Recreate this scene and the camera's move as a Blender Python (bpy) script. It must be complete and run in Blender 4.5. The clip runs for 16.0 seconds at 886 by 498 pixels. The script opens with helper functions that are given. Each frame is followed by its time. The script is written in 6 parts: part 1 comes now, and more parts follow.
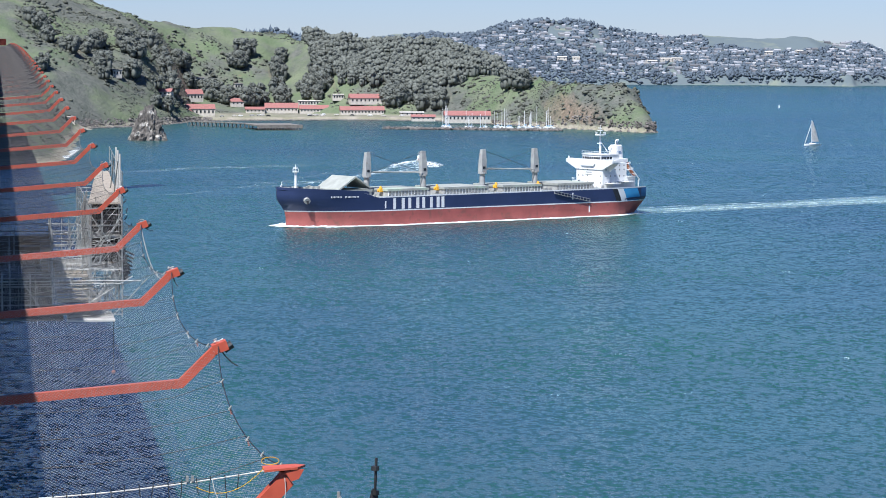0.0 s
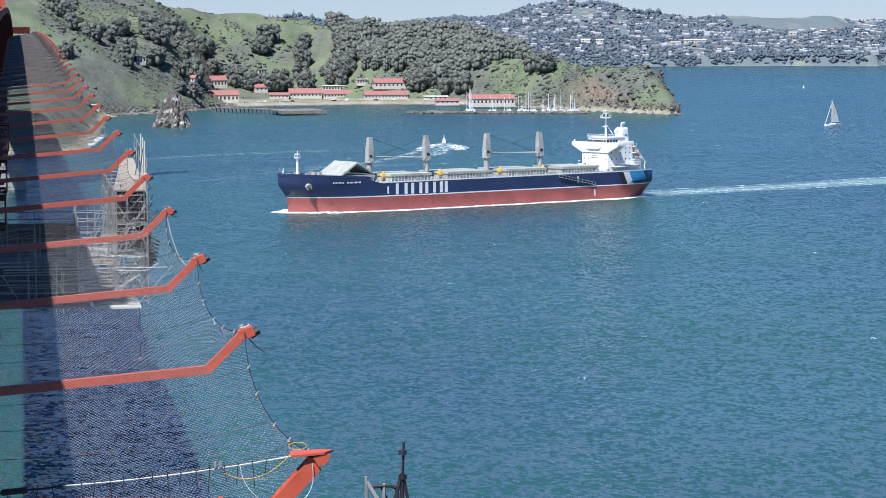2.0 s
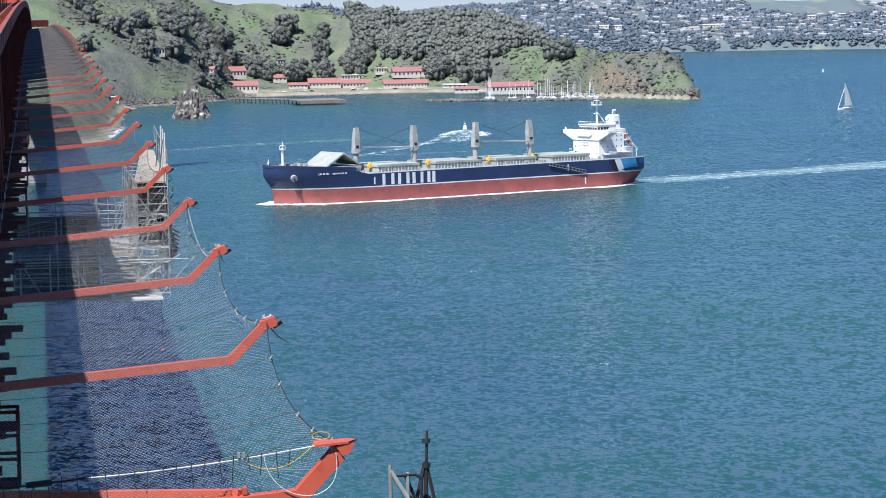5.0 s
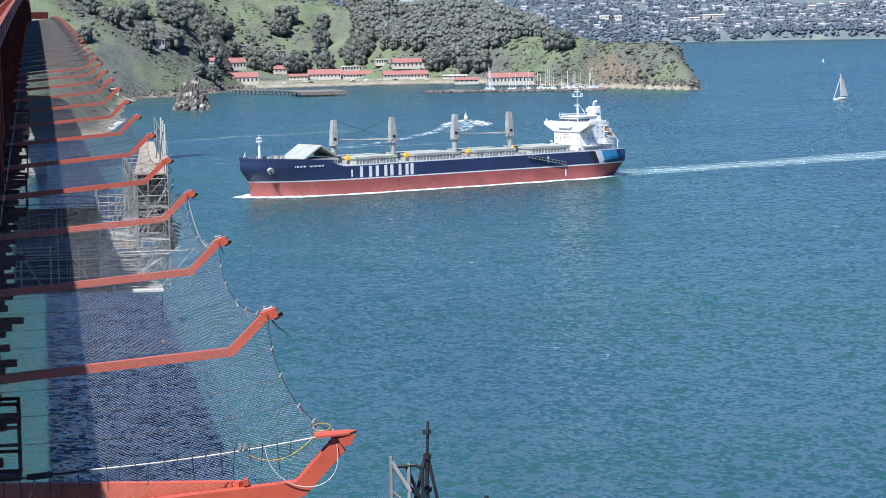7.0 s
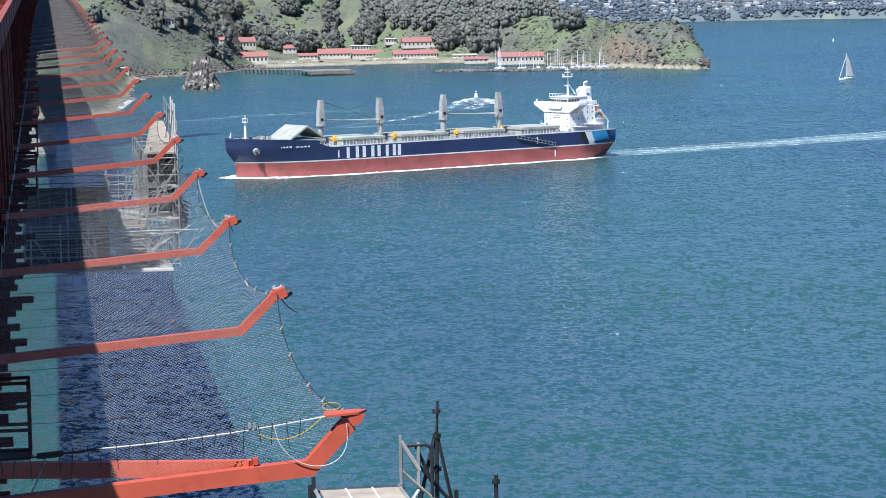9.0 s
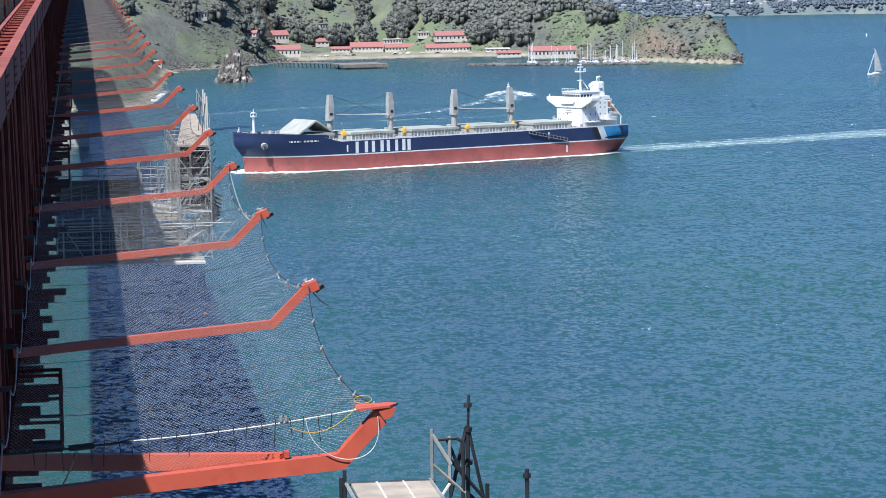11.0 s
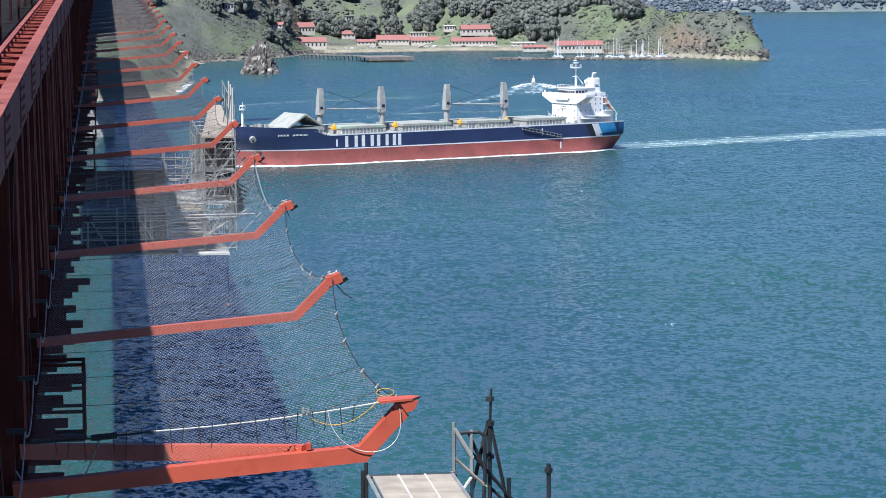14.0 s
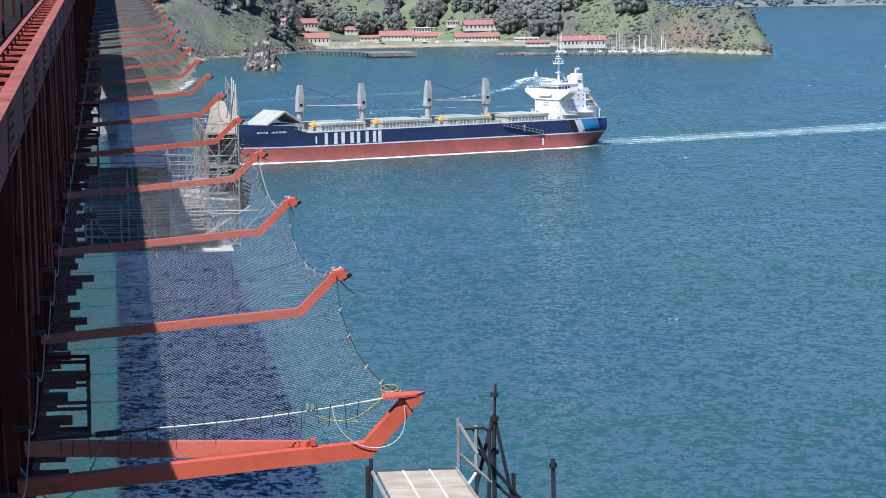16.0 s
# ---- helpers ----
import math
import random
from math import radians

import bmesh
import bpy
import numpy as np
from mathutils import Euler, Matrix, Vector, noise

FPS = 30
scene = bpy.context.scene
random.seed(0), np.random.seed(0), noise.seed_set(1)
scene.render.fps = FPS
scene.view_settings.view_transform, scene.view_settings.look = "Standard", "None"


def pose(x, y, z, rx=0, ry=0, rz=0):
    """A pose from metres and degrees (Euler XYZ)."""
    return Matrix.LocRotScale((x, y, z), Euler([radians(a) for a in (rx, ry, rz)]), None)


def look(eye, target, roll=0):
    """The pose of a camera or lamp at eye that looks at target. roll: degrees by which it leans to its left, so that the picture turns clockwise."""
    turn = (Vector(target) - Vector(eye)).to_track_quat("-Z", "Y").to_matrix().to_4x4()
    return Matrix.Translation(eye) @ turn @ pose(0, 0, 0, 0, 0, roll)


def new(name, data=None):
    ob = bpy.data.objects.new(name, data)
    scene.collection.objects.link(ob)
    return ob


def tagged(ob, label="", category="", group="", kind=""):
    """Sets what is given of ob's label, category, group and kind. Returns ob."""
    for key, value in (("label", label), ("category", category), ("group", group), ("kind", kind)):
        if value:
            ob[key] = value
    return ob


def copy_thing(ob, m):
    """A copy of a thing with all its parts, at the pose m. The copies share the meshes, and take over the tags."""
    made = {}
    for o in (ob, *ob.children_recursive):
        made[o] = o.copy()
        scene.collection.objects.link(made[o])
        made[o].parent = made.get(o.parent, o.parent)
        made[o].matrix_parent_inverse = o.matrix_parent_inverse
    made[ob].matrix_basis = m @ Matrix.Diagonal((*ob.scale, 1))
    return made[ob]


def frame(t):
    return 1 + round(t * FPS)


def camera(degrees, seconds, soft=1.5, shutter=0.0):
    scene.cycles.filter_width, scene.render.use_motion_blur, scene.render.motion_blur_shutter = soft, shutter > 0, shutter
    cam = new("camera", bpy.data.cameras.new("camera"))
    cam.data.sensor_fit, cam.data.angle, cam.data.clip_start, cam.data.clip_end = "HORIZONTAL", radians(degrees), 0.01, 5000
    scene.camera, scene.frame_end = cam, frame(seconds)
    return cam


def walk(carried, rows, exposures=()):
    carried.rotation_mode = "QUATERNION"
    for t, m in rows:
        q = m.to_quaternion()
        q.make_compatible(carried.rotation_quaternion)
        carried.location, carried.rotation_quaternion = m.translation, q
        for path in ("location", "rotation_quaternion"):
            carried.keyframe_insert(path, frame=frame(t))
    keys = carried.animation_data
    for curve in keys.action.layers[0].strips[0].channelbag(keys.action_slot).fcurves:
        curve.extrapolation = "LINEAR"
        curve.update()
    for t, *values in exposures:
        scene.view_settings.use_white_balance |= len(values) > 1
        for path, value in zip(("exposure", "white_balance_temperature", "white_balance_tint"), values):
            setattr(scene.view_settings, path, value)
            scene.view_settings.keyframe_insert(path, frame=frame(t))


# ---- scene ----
EYE = 73.0
cam = camera(18.18, 16.0, soft=0.9)
walk(cam, [
    (0, pose(0, 0, EYE, 85.706, -0.302, -9.214)),
    (0.5, pose(0, 0, EYE, 85.654, -0.184, -9.153)),
    (1, pose(0, 0, EYE, 85.536, -0.104, -9.024)),
    (1.5, pose(0, 0, EYE, 85.430, 0.090, -8.871)),
    (2, pose(0, 0, EYE, 85.374, 0.283, -8.734)),
    (2.5, pose(0, 0, EYE, 85.324, 0.390, -8.608)),
    (3, pose(0, 0, EYE, 85.270, 0.520, -8.524)),
    (3.5, pose(0, 0, EYE, 85.222, 0.729, -8.493)),
    (4, pose(0, 0, EYE, 85.176, 0.862, -8.459)),
    (6.5, pose(0, 0, EYE, 85.036, 1.073, -8.292)),
    (7, pose(0, 0, EYE, 84.947, 1.131, -8.359)),
    (7.5, pose(0, 0, EYE, 84.844, 1.085, -8.390)),
    (8, pose(0, 0, EYE, 84.718, 1.113, -8.337)),
    (8.5, pose(0, 0, EYE, 84.607, 1.039, -8.227)),
    (9, pose(0, 0, EYE, 84.525, 1.112, -8.157)),
    (11.5, pose(0, 0, EYE, 84.408, 0.838, -7.314)),
    (12, pose(0, 0, EYE, 84.411, 0.690, -7.213)),
    (12.5, pose(0, 0, EYE, 84.394, 0.597, -7.159)),
    (13, pose(0, 0, EYE, 84.356, 0.554, -7.126)),
    (13.5, pose(0, 0, EYE, 84.315, 0.421, -7.038)),
    (14, pose(0, 0, EYE, 84.281, 0.434, -6.932)),
    (14.5, pose(0, 0, EYE, 84.277, 0.463, -6.842)),
    (15, pose(0, 0, EYE, 84.265, 0.570, -6.807)),
    (15.5, pose(0, 0, EYE, 84.220, 0.593, -6.806)),
    (16, pose(0, 0, EYE, 84.191, 0.663, -6.876)),
], exposures=[(0.0, 1.03, 5800, 10), (8.0, 1.13, 5800, 10), (16.0, 1.08, 5800, 10)])

# ---- light ----
world = bpy.data.worlds.new("sky")
scene.world = world
world.use_nodes = True
SUN_TO = Vector((-0.34, -0.44, 0.85)).normalized()
sky = world.node_tree.nodes.new("ShaderNodeTexSky")
sky.sky_type = "NISHITA"
sky.sun_disc = False
sky.sun_elevation = math.asin(SUN_TO.z)
sky.sun_rotation = math.atan2(SUN_TO.x, SUN_TO.y)
sky.air_density = 1.15
sky.dust_density = 0.0
sky.ozone_density = 4.0
sky.altitude = 1500
tint = world.node_tree.nodes.new("ShaderNodeMix")
tint.data_type, tint.blend_type = "RGBA", "MULTIPLY"
tint.inputs[0].default_value = 1.0
tint.inputs[7].default_value = (0.75, 0.87, 1.24, 1)
world.node_tree.links.new(sky.outputs[0], tint.inputs[6])
world.node_tree.links.new(tint.outputs[2], world.node_tree.nodes["Background"].inputs[0])
world.node_tree.nodes["Background"].inputs[1].default_value = 0.041
sun_data = bpy.data.lights.new("sun", "SUN")
sun_data.energy = 4.4
sun_data.angle = radians(0.53)
sun_data.color = (1.0, 0.95, 0.87)
sun = new("sun", sun_data)
sun.matrix_world = look(SUN_TO * 400, (0, 0, 0))


# ---- materials ----
def material(name, a, b=None, rough=0.6, metal=0.0, scale=1.0, grain=0.0, bump=0.0, spread=0.12, detail=6.0, c=None, c_scale=0.1, c_cut=0.6, space="Object", vary=0.0, spec=0.5):
    """Two-tone noise base with a fine grain, an optional second-scale stain colour c, and relief."""
    m = bpy.data.materials.new(name)
    m.use_nodes = True
    nt = m.node_tree
    bs = nt.nodes["Principled BSDF"]
    bs.inputs["Roughness"].default_value = rough
    bs.inputs["Metallic"].default_value = metal
    bs.inputs["Specular IOR Level"].default_value = spec
    co = nt.nodes.new("ShaderNodeTexCoord")
    b = b or tuple(x * (1 - spread * 2) for x in a)
    n1 = nt.nodes.new("ShaderNodeTexNoise")
    n1.inputs["Scale"].default_value = scale
    n1.inputs["Detail"].default_value = detail
    nt.links.new(co.outputs[space], n1.inputs["Vector"])
    r1 = nt.nodes.new("ShaderNodeValToRGB")
    r1.color_ramp.elements[0].position, r1.color_ramp.elements[1].position = 0.35, 0.65
    r1.color_ramp.elements[0].color, r1.color_ramp.elements[1].color = (*b, 1), (*a, 1)
    nt.links.new(n1.outputs["Fac"], r1.inputs["Fac"])
    out = r1.outputs["Color"]
    if c:
        n2 = nt.nodes.new("ShaderNodeTexNoise")
        n2.inputs["Scale"].default_value = c_scale
        n2.inputs["Detail"].default_value = 5
        nt.links.new(co.outputs[space], n2.inputs["Vector"])
        r2 = nt.nodes.new("ShaderNodeValToRGB")
        r2.color_ramp.elements[0].position, r2.color_ramp.elements[1].position = c_cut - 0.06, c_cut + 0.06
        nt.links.new(n2.outputs["Fac"], r2.inputs["Fac"])
        mx = nt.nodes.new("ShaderNodeMix")
        mx.data_type = "RGBA"
        nt.links.new(r2.outputs["Color"], mx.inputs[0])
        nt.links.new(out, mx.inputs[6])
        mx.inputs[7].default_value = (*c, 1)
        out = mx.outputs[2]
    if vary:
        ob_info = nt.nodes.new("ShaderNodeNewGeometry")
        hs = nt.nodes.new("ShaderNodeHueSaturation")
        mr = nt.nodes.new("ShaderNodeMapRange")
        mr.inputs[3].default_value, mr.inputs[4].default_value = 1 - vary, 1 + vary
        nt.links.new(ob_info.outputs["Random Per Island"], mr.inputs[0])
        nt.links.new(mr.outputs[0], hs.inputs["Value"])
        nt.links.new(out, hs.inputs["Color"])
        out = hs.outputs[0]
    nt.links.new(out, bs.inputs["Base Color"])
    if bump:
        n3 = nt.nodes.new("ShaderNodeTexNoise")
        n3.inputs["Scale"].default_value = grain or scale * 4
        n3.inputs["Detail"].default_value = 4
        nt.links.new(co.outputs[space], n3.inputs["Vector"])
        bp = nt.nodes.new("ShaderNodeBump")
        bp.inputs["Strength"].default_value = 0.6
        bp.inputs["Distance"].default_value = bump
        nt.links.new(n3.outputs["Fac"], bp.inputs["Height"])
        nt.links.new(bp.outputs[0], bs.inputs["Normal"])
    return m


def water_material():
    """Silty bay water: teal body colour under a wind-ruffled gloss."""
    m = bpy.data.materials.new("bay_water")
    m.use_nodes = True
    nt = m.node_tree
    L = nt.links.new
    bs = nt.nodes["Principled BSDF"]
    bs.inputs["Roughness"].default_value = 0.24
    bs.inputs["IOR"].default_value = 1.40
    co = nt.nodes.new("ShaderNodeTexCoord")

    def noise_at(sx, sy, detail, rot=0.0):
        mp = nt.nodes.new("ShaderNodeMapping")
        mp.inputs["Scale"].default_value = (sx, sy, 1)
        mp.inputs["Rotation"].default_value = (0, 0, rot)
        L(co.outputs["Object"], mp.inputs["Vector"])
        n = nt.nodes.new("ShaderNodeTexNoise")
        n.inputs["Scale"].default_value = 1.0
        n.inputs["Detail"].default_value = detail
        L(mp.outputs[0], n.inputs["Vector"])
        return n

    big = noise_at(0.006, 0.0025, 4, 0.25)
    ramp = nt.nodes.new("ShaderNodeValToRGB")
    ramp.color_ramp.elements[0].position, ramp.color_ramp.elements[1].position = 0.36, 0.66
    ramp.color_ramp.elements[0].color = (0.023, 0.076, 0.066, 1)
    ramp.color_ramp.elements[1].color = (0.018, 0.056, 0.066, 1)
    L(big.outputs["Fac"], ramp.inputs["Fac"])
    L(ramp.outputs[0], bs.inputs["Base Color"])
    total = None
    for sx, sy, detail, rot, amp in ((0.95, 0.60, 3, 0.25, 2.0), (0.36, 0.25, 2, 0.3, 1.0), (0.09, 0.07, 3, 0.2, 0.3), (0.03, 0.06, 3, 0.2, 0.2)):
        wave = noise_at(sx, sy, detail, rot)
        cen = nt.nodes.new("ShaderNodeVectorMath")
        cen.operation = "SUBTRACT"
        cen.inputs[1].default_value = (0.5, 0.5, 0.5)
        L(wave.outputs["Color"], cen.inputs[0])
        sc = nt.nodes.new("ShaderNodeVectorMath")
        sc.operation = "MULTIPLY"
        sc.inputs[1].default_value = (amp * 0.8, amp, 0)
        L(cen.outputs[0], sc.inputs[0])
        if total:
            ad = nt.nodes.new("ShaderNodeVectorMath")
            L(total.outputs[0], ad.inputs[0])
            L(sc.outputs[0], ad.inputs[1])
            total = ad
        else:
            total = sc
    gust = noise_at(0.004, 0.011, 3, 0.15)
    gr = nt.nodes.new("ShaderNodeMapRange")
    gr.inputs[1].default_value, gr.inputs[2].default_value = 0.35, 0.65
    gr.inputs[3].default_value, gr.inputs[4].default_value = 0.6, 1.25
    L(gust.outputs["Fac"], gr.inputs[0])
    gs = nt.nodes.new("ShaderNodeVectorMath")
    gs.operation = "SCALE"
    L(total.outputs[0], gs.inputs[0])
    L(gr.outputs[0], gs.inputs[3])
    total = gs
    up = nt.nodes.new("ShaderNodeVectorMath")
    up.inputs[1].default_value = (0, 0, 1)
    L(total.outputs[0], up.inputs[0])
    nm = nt.nodes.new("ShaderNodeVectorMath")
    nm.operation = "NORMALIZE"
    L(up.outputs[0], nm.inputs[0])
    L(nm.outputs[0], bs.inputs["Normal"])
    return m


def leafy(m, share=0.2):
    """Leaves pass part of the light."""
    nt = m.node_tree
    bs = nt.nodes["Principled BSDF"]
    tr = nt.nodes.new("ShaderNodeBsdfTranslucent")
    mx = nt.nodes.new("ShaderNodeMixShader")
    mx.inputs[0].default_value = share
    nt.links.new(bs.inputs["Base Color"].links[0].from_socket, tr.inputs["Color"])
    nt.links.new(bs.outputs[0], mx.inputs[1])
    nt.links.new(tr.outputs[0], mx.inputs[2])
    nt.links.new(mx.outputs[0], nt.nodes["Material Output"].inputs[0])
    return m


MAT = {
    "water": water_material(),
    "orange": material("orange_paint", (0.47, 0.085, 0.044), (0.39, 0.07, 0.037), rough=0.5, scale=1.3, bump=0.002, grain=40, c=(0.36, 0.06, 0.03), c_scale=2.5, c_cut=0.68),
    # bridge paint with the truss's shade darkened into its colour
    "dark_orange": material("shaded_orange_paint", (0.070, 0.016, 0.013), (0.042, 0.010, 0.009), rough=0.8, spec=0.08, scale=1.1, bump=0.004, grain=18, c=(0.10, 0.025, 0.018), c_scale=0.8, c_cut=0.6),
    "faded_orange": material("faded_orange_paint", (0.27, 0.090, 0.076), (0.19, 0.062, 0.053), rough=0.75, spec=0.1, scale=1.6, bump=0.003, grain=20, c=(0.16, 0.05, 0.04), c_scale=1.1, c_cut=0.64),
    "chord_red": material("red_chord_paint", (0.32, 0.080, 0.060), (0.22, 0.055, 0.042), rough=0.7, spec=0.1, scale=2.0, c=(0.15, 0.04, 0.035), c_scale=1.4, c_cut=0.6),
    # one wire in two tones: near panels coloured as sunlit, the rest darker
    "net": material("dark_net_wire", (0.105, 0.095, 0.088), (0.07, 0.063, 0.058), rough=0.7, scale=3),
    "sunlit_net": material("sunlit_net_wire", (0.34, 0.34, 0.34), (0.26, 0.26, 0.26), rough=0.5, scale=3),
    "rope": material("white_rope", (0.60, 0.58, 0.54), (0.44, 0.42, 0.39), rough=0.8, scale=4),
    "galv": material("galvanised_tube", (0.34, 0.34, 0.33), (0.20, 0.20, 0.19), rough=0.5, metal=0.2, scale=3, c=(0.25, 0.2, 0.16), c_scale=1.5, c_cut=0.66),
    "black": material("black_steel_tube", (0.035, 0.036, 0.04), (0.02, 0.02, 0.022), rough=0.5, metal=0.3, scale=3),
    "ply": material("weathered_plywood", (0.36, 0.31, 0.25), (0.25, 0.215, 0.175), rough=0.85, scale=3, bump=0.002, grain=30),
    "whiteboard": material("white_boards", (0.52, 0.50, 0.46), (0.40, 0.38, 0.35), rough=0.7, scale=2),
    "navy": material("navy_hull_paint", (0.028, 0.040, 0.100), (0.021, 0.031, 0.080), rough=0.35, scale=0.12, c=(0.03, 0.045, 0.11), c_scale=0.25, c_cut=0.66),
    "hull_red": material("red_bottom_paint", (0.32, 0.085, 0.072), (0.25, 0.066, 0.056), rough=0.6, scale=0.15, c=(0.20, 0.07, 0.055), c_scale=0.4, c_cut=0.62),
    "ship_white": material("ship_white_paint", (0.72, 0.72, 0.71), (0.64, 0.64, 0.63), rough=0.5, scale=0.4, c=(0.62, 0.55, 0.46), c_scale=0.5, c_cut=0.74),
    "ship_grey": material("crane_grey_paint", (0.36, 0.36, 0.34), (0.27, 0.27, 0.26), rough=0.55, scale=0.4, c=(0.26, 0.20, 0.16), c_scale=0.6, c_cut=0.68),
    "deck_grey": material("hatch_cover_paint", (0.33, 0.34, 0.31), (0.26, 0.27, 0.245), rough=0.7, scale=0.3, c=(0.35, 0.42, 0.33), c_scale=0.1, c_cut=0.6),
    "mid_blue": material("stern_blue_paint", (0.025, 0.11, 0.26), (0.02, 0.09, 0.22), rough=0.4, scale=0.2),
    "sky_blue": material("light_blue_hull_paint", (0.06, 0.30, 0.55), (0.05, 0.25, 0.48), rough=0.4, scale=0.2),
    "yellow": material("yellow_machine_paint", (0.75, 0.40, 0.03), (0.6, 0.30, 0.03), rough=0.5, scale=1),
    "glass": material("dark_window", (0.02, 0.025, 0.03), rough=0.12, scale=1),
    "foam": material("white_foam", (0.82, 0.85, 0.85), (0.62, 0.70, 0.71), rough=0.9, scale=0.3, bump=0.1, grain=0.8),
    "wake": material("wake_streak", (0.30, 0.46, 0.47), (0.12, 0.28, 0.30), rough=0.5, scale=0.12),
    "rock": material("guano_streaked_rock", (0.15, 0.135, 0.12), (0.045, 0.04, 0.036), rough=0.9, scale=0.3, bump=0.8, grain=0.7, c=(0.50, 0.47, 0.42), c_scale=0.16, c_cut=0.63),
    "shore_rock": material("shore_rock", (0.17, 0.155, 0.14), (0.08, 0.07, 0.065), rough=0.9, scale=0.15, bump=0.5, grain=0.5),
    "red_roof": material("red_tile_roof", (0.30, 0.125, 0.11), (0.22, 0.095, 0.085), rough=0.8, scale=0.8),
    "cream": material("cream_plaster", (0.52, 0.48, 0.42), (0.42, 0.385, 0.335), rough=0.8, scale=0.5),
    "concrete": material("grey_concrete", (0.40, 0.38, 0.35), (0.28, 0.265, 0.245), rough=0.9, scale=0.4, bump=0.02, grain=5),
    "timber": material("dark_pier_timber", (0.20, 0.18, 0.155), (0.11, 0.10, 0.09), rough=0.9, scale=0.6),
    # leaf tones lifted paler and greyer to stand in for haze
    "leaf": material("eucalyptus_leaf", (0.182, 0.192, 0.168), (0.142, 0.152, 0.136), rough=0.9, scale=0.09, vary=0.16, spec=0.1),
    "bush": material("scrub_leaf", (0.135, 0.140, 0.110), (0.095, 0.102, 0.088), rough=0.9, scale=0.05, vary=0.25, spec=0.1),
    "bark": material("grey_bark", (0.16, 0.13, 0.10), (0.09, 0.07, 0.055), rough=0.9, scale=1),
    # distance haze is mixed into this colour: paler, bluer leaves
    "far_leaf": material("haze_tinted_trees", (0.135, 0.165, 0.200), (0.100, 0.126, 0.158), rough=0.95, scale=0.012, vary=0.18, spec=0.05),
    # near-black so the deck stands in for shadowed voids inside the truss
    "asphalt": material("shade_black_asphalt", (0.022, 0.021, 0.020), (0.014, 0.0135, 0.013), rough=0.95, scale=0.5, spec=0.03),
    "sail": material("white_sailcloth", (0.62, 0.62, 0.60), (0.5, 0.5, 0.49), rough=0.8, scale=0.6),
}


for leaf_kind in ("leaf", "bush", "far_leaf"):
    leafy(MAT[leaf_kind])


# ---- mesh helpers ----
def obj(name, bm, mats, parent=None, label="", smooth=False):
    me = bpy.data.meshes.new(name)
    bm.to_mesh(me)
    bm.free()
    for k in (mats if isinstance(mats, (list, tuple)) else [mats]):
        me.materials.append(MAT[k] if isinstance(k, str) else k)
    if smooth:
        for p in me.polygons:
            p.use_smooth = True
    ob = new(name, me)
    if parent:
        ob.parent = parent
    if label:
        ob["label"] = label
    return ob


def part(name, bm, mat, parent, label="", smooth=False):
    return obj(name, bm, mat, parent, label, smooth)


def empty(name, m=None):
    ob = new(name)
    ob.empty_display_size = 0.1
    if m is not None:
        ob.matrix_basis = m
    return ob


def box(bm, x0, x1, y0, y1, z0, z1, m=None, mi=0):
    vs = [bm.verts.new((x, y, z)) for z in (z0, z1) for y in (y0, y1) for x in (x0, x1)]
    if m is not None:
        for v in vs:
            v.co = m @ v.co
    for q in ((0, 2, 3, 1), (4, 5, 7, 6), (0, 1, 5, 4), (2, 6, 7, 3), (0, 4, 6, 2), (1, 3, 7, 5)):
        f = bm.faces.new([vs[i] for i in q])
        f.material_index = mi
    return bm


def tube(bm, a, b, r, n=6, r2=None, mi=0, cap=True):
    """A straight bar from a to b."""
    a, b = Vector(a), Vector(b)
    d = b - a
    if d.length < 1e-6:
        return bm
    q = d.to_track_quat("Z", "Y").to_matrix()
    r2 = r if r2 is None else r2
    ra = [bm.verts.new(a + q @ Vector((r * math.cos(2 * math.pi * i / n), r * math.sin(2 * math.pi * i / n), 0))) for i in range(n)]
    rb = [bm.verts.new(b + q @ Vector((r2 * math.cos(2 * math.pi * i / n), r2 * math.sin(2 * math.pi * i / n), 0))) for i in range(n)]
    for i in range(n):
        j = (i + 1) % n
        bm.faces.new((ra[i], ra[j], rb[j], rb[i])).material_index = mi
    if cap:
        bm.faces.new(ra[::-1]).material_index = mi
        bm.faces.new(rb).material_index = mi
    return bm


def chain(bm, pts, r, n=5):
    """One continuous bent bar through the points."""
    pts = [Vector(p) for p in pts]
    rings = []
    for i, p in enumerate(pts):
        d = (pts[min(i + 1, len(pts) - 1)] - pts[max(i - 1, 0)]).normalized()
        s = d.cross(Vector((0.123, 0.377, 0.918)))
        s = s.normalized() if s.length > 1e-4 else Vector((1, 0, 0))
        u = s.cross(d)
        rings.append([bm.verts.new(p + (s * math.cos(2 * math.pi * k / n) + u * math.sin(2 * math.pi * k / n)) * r) for k in range(n)])
    for a, b in zip(rings, rings[1:]):
        for k in range(n):
            bm.faces.new((a[k], a[(k + 1) % n], b[(k + 1) % n], b[k]))
    bm.faces.new(rings[0])
    bm.faces.new(rings[-1])
    bmesh.ops.recalc_face_normals(bm, faces=bm.faces)
    return bm


def hang(a, b, sag, k=10, side=(0, 0, 0)):
    a, b, s = Vector(a), Vector(b), Vector(side)
    return [a.lerp(b, i / k) + (Vector((0, 0, -sag)) + s) * (4 * (i / k) * (1 - i / k)) for i in range(k + 1)]


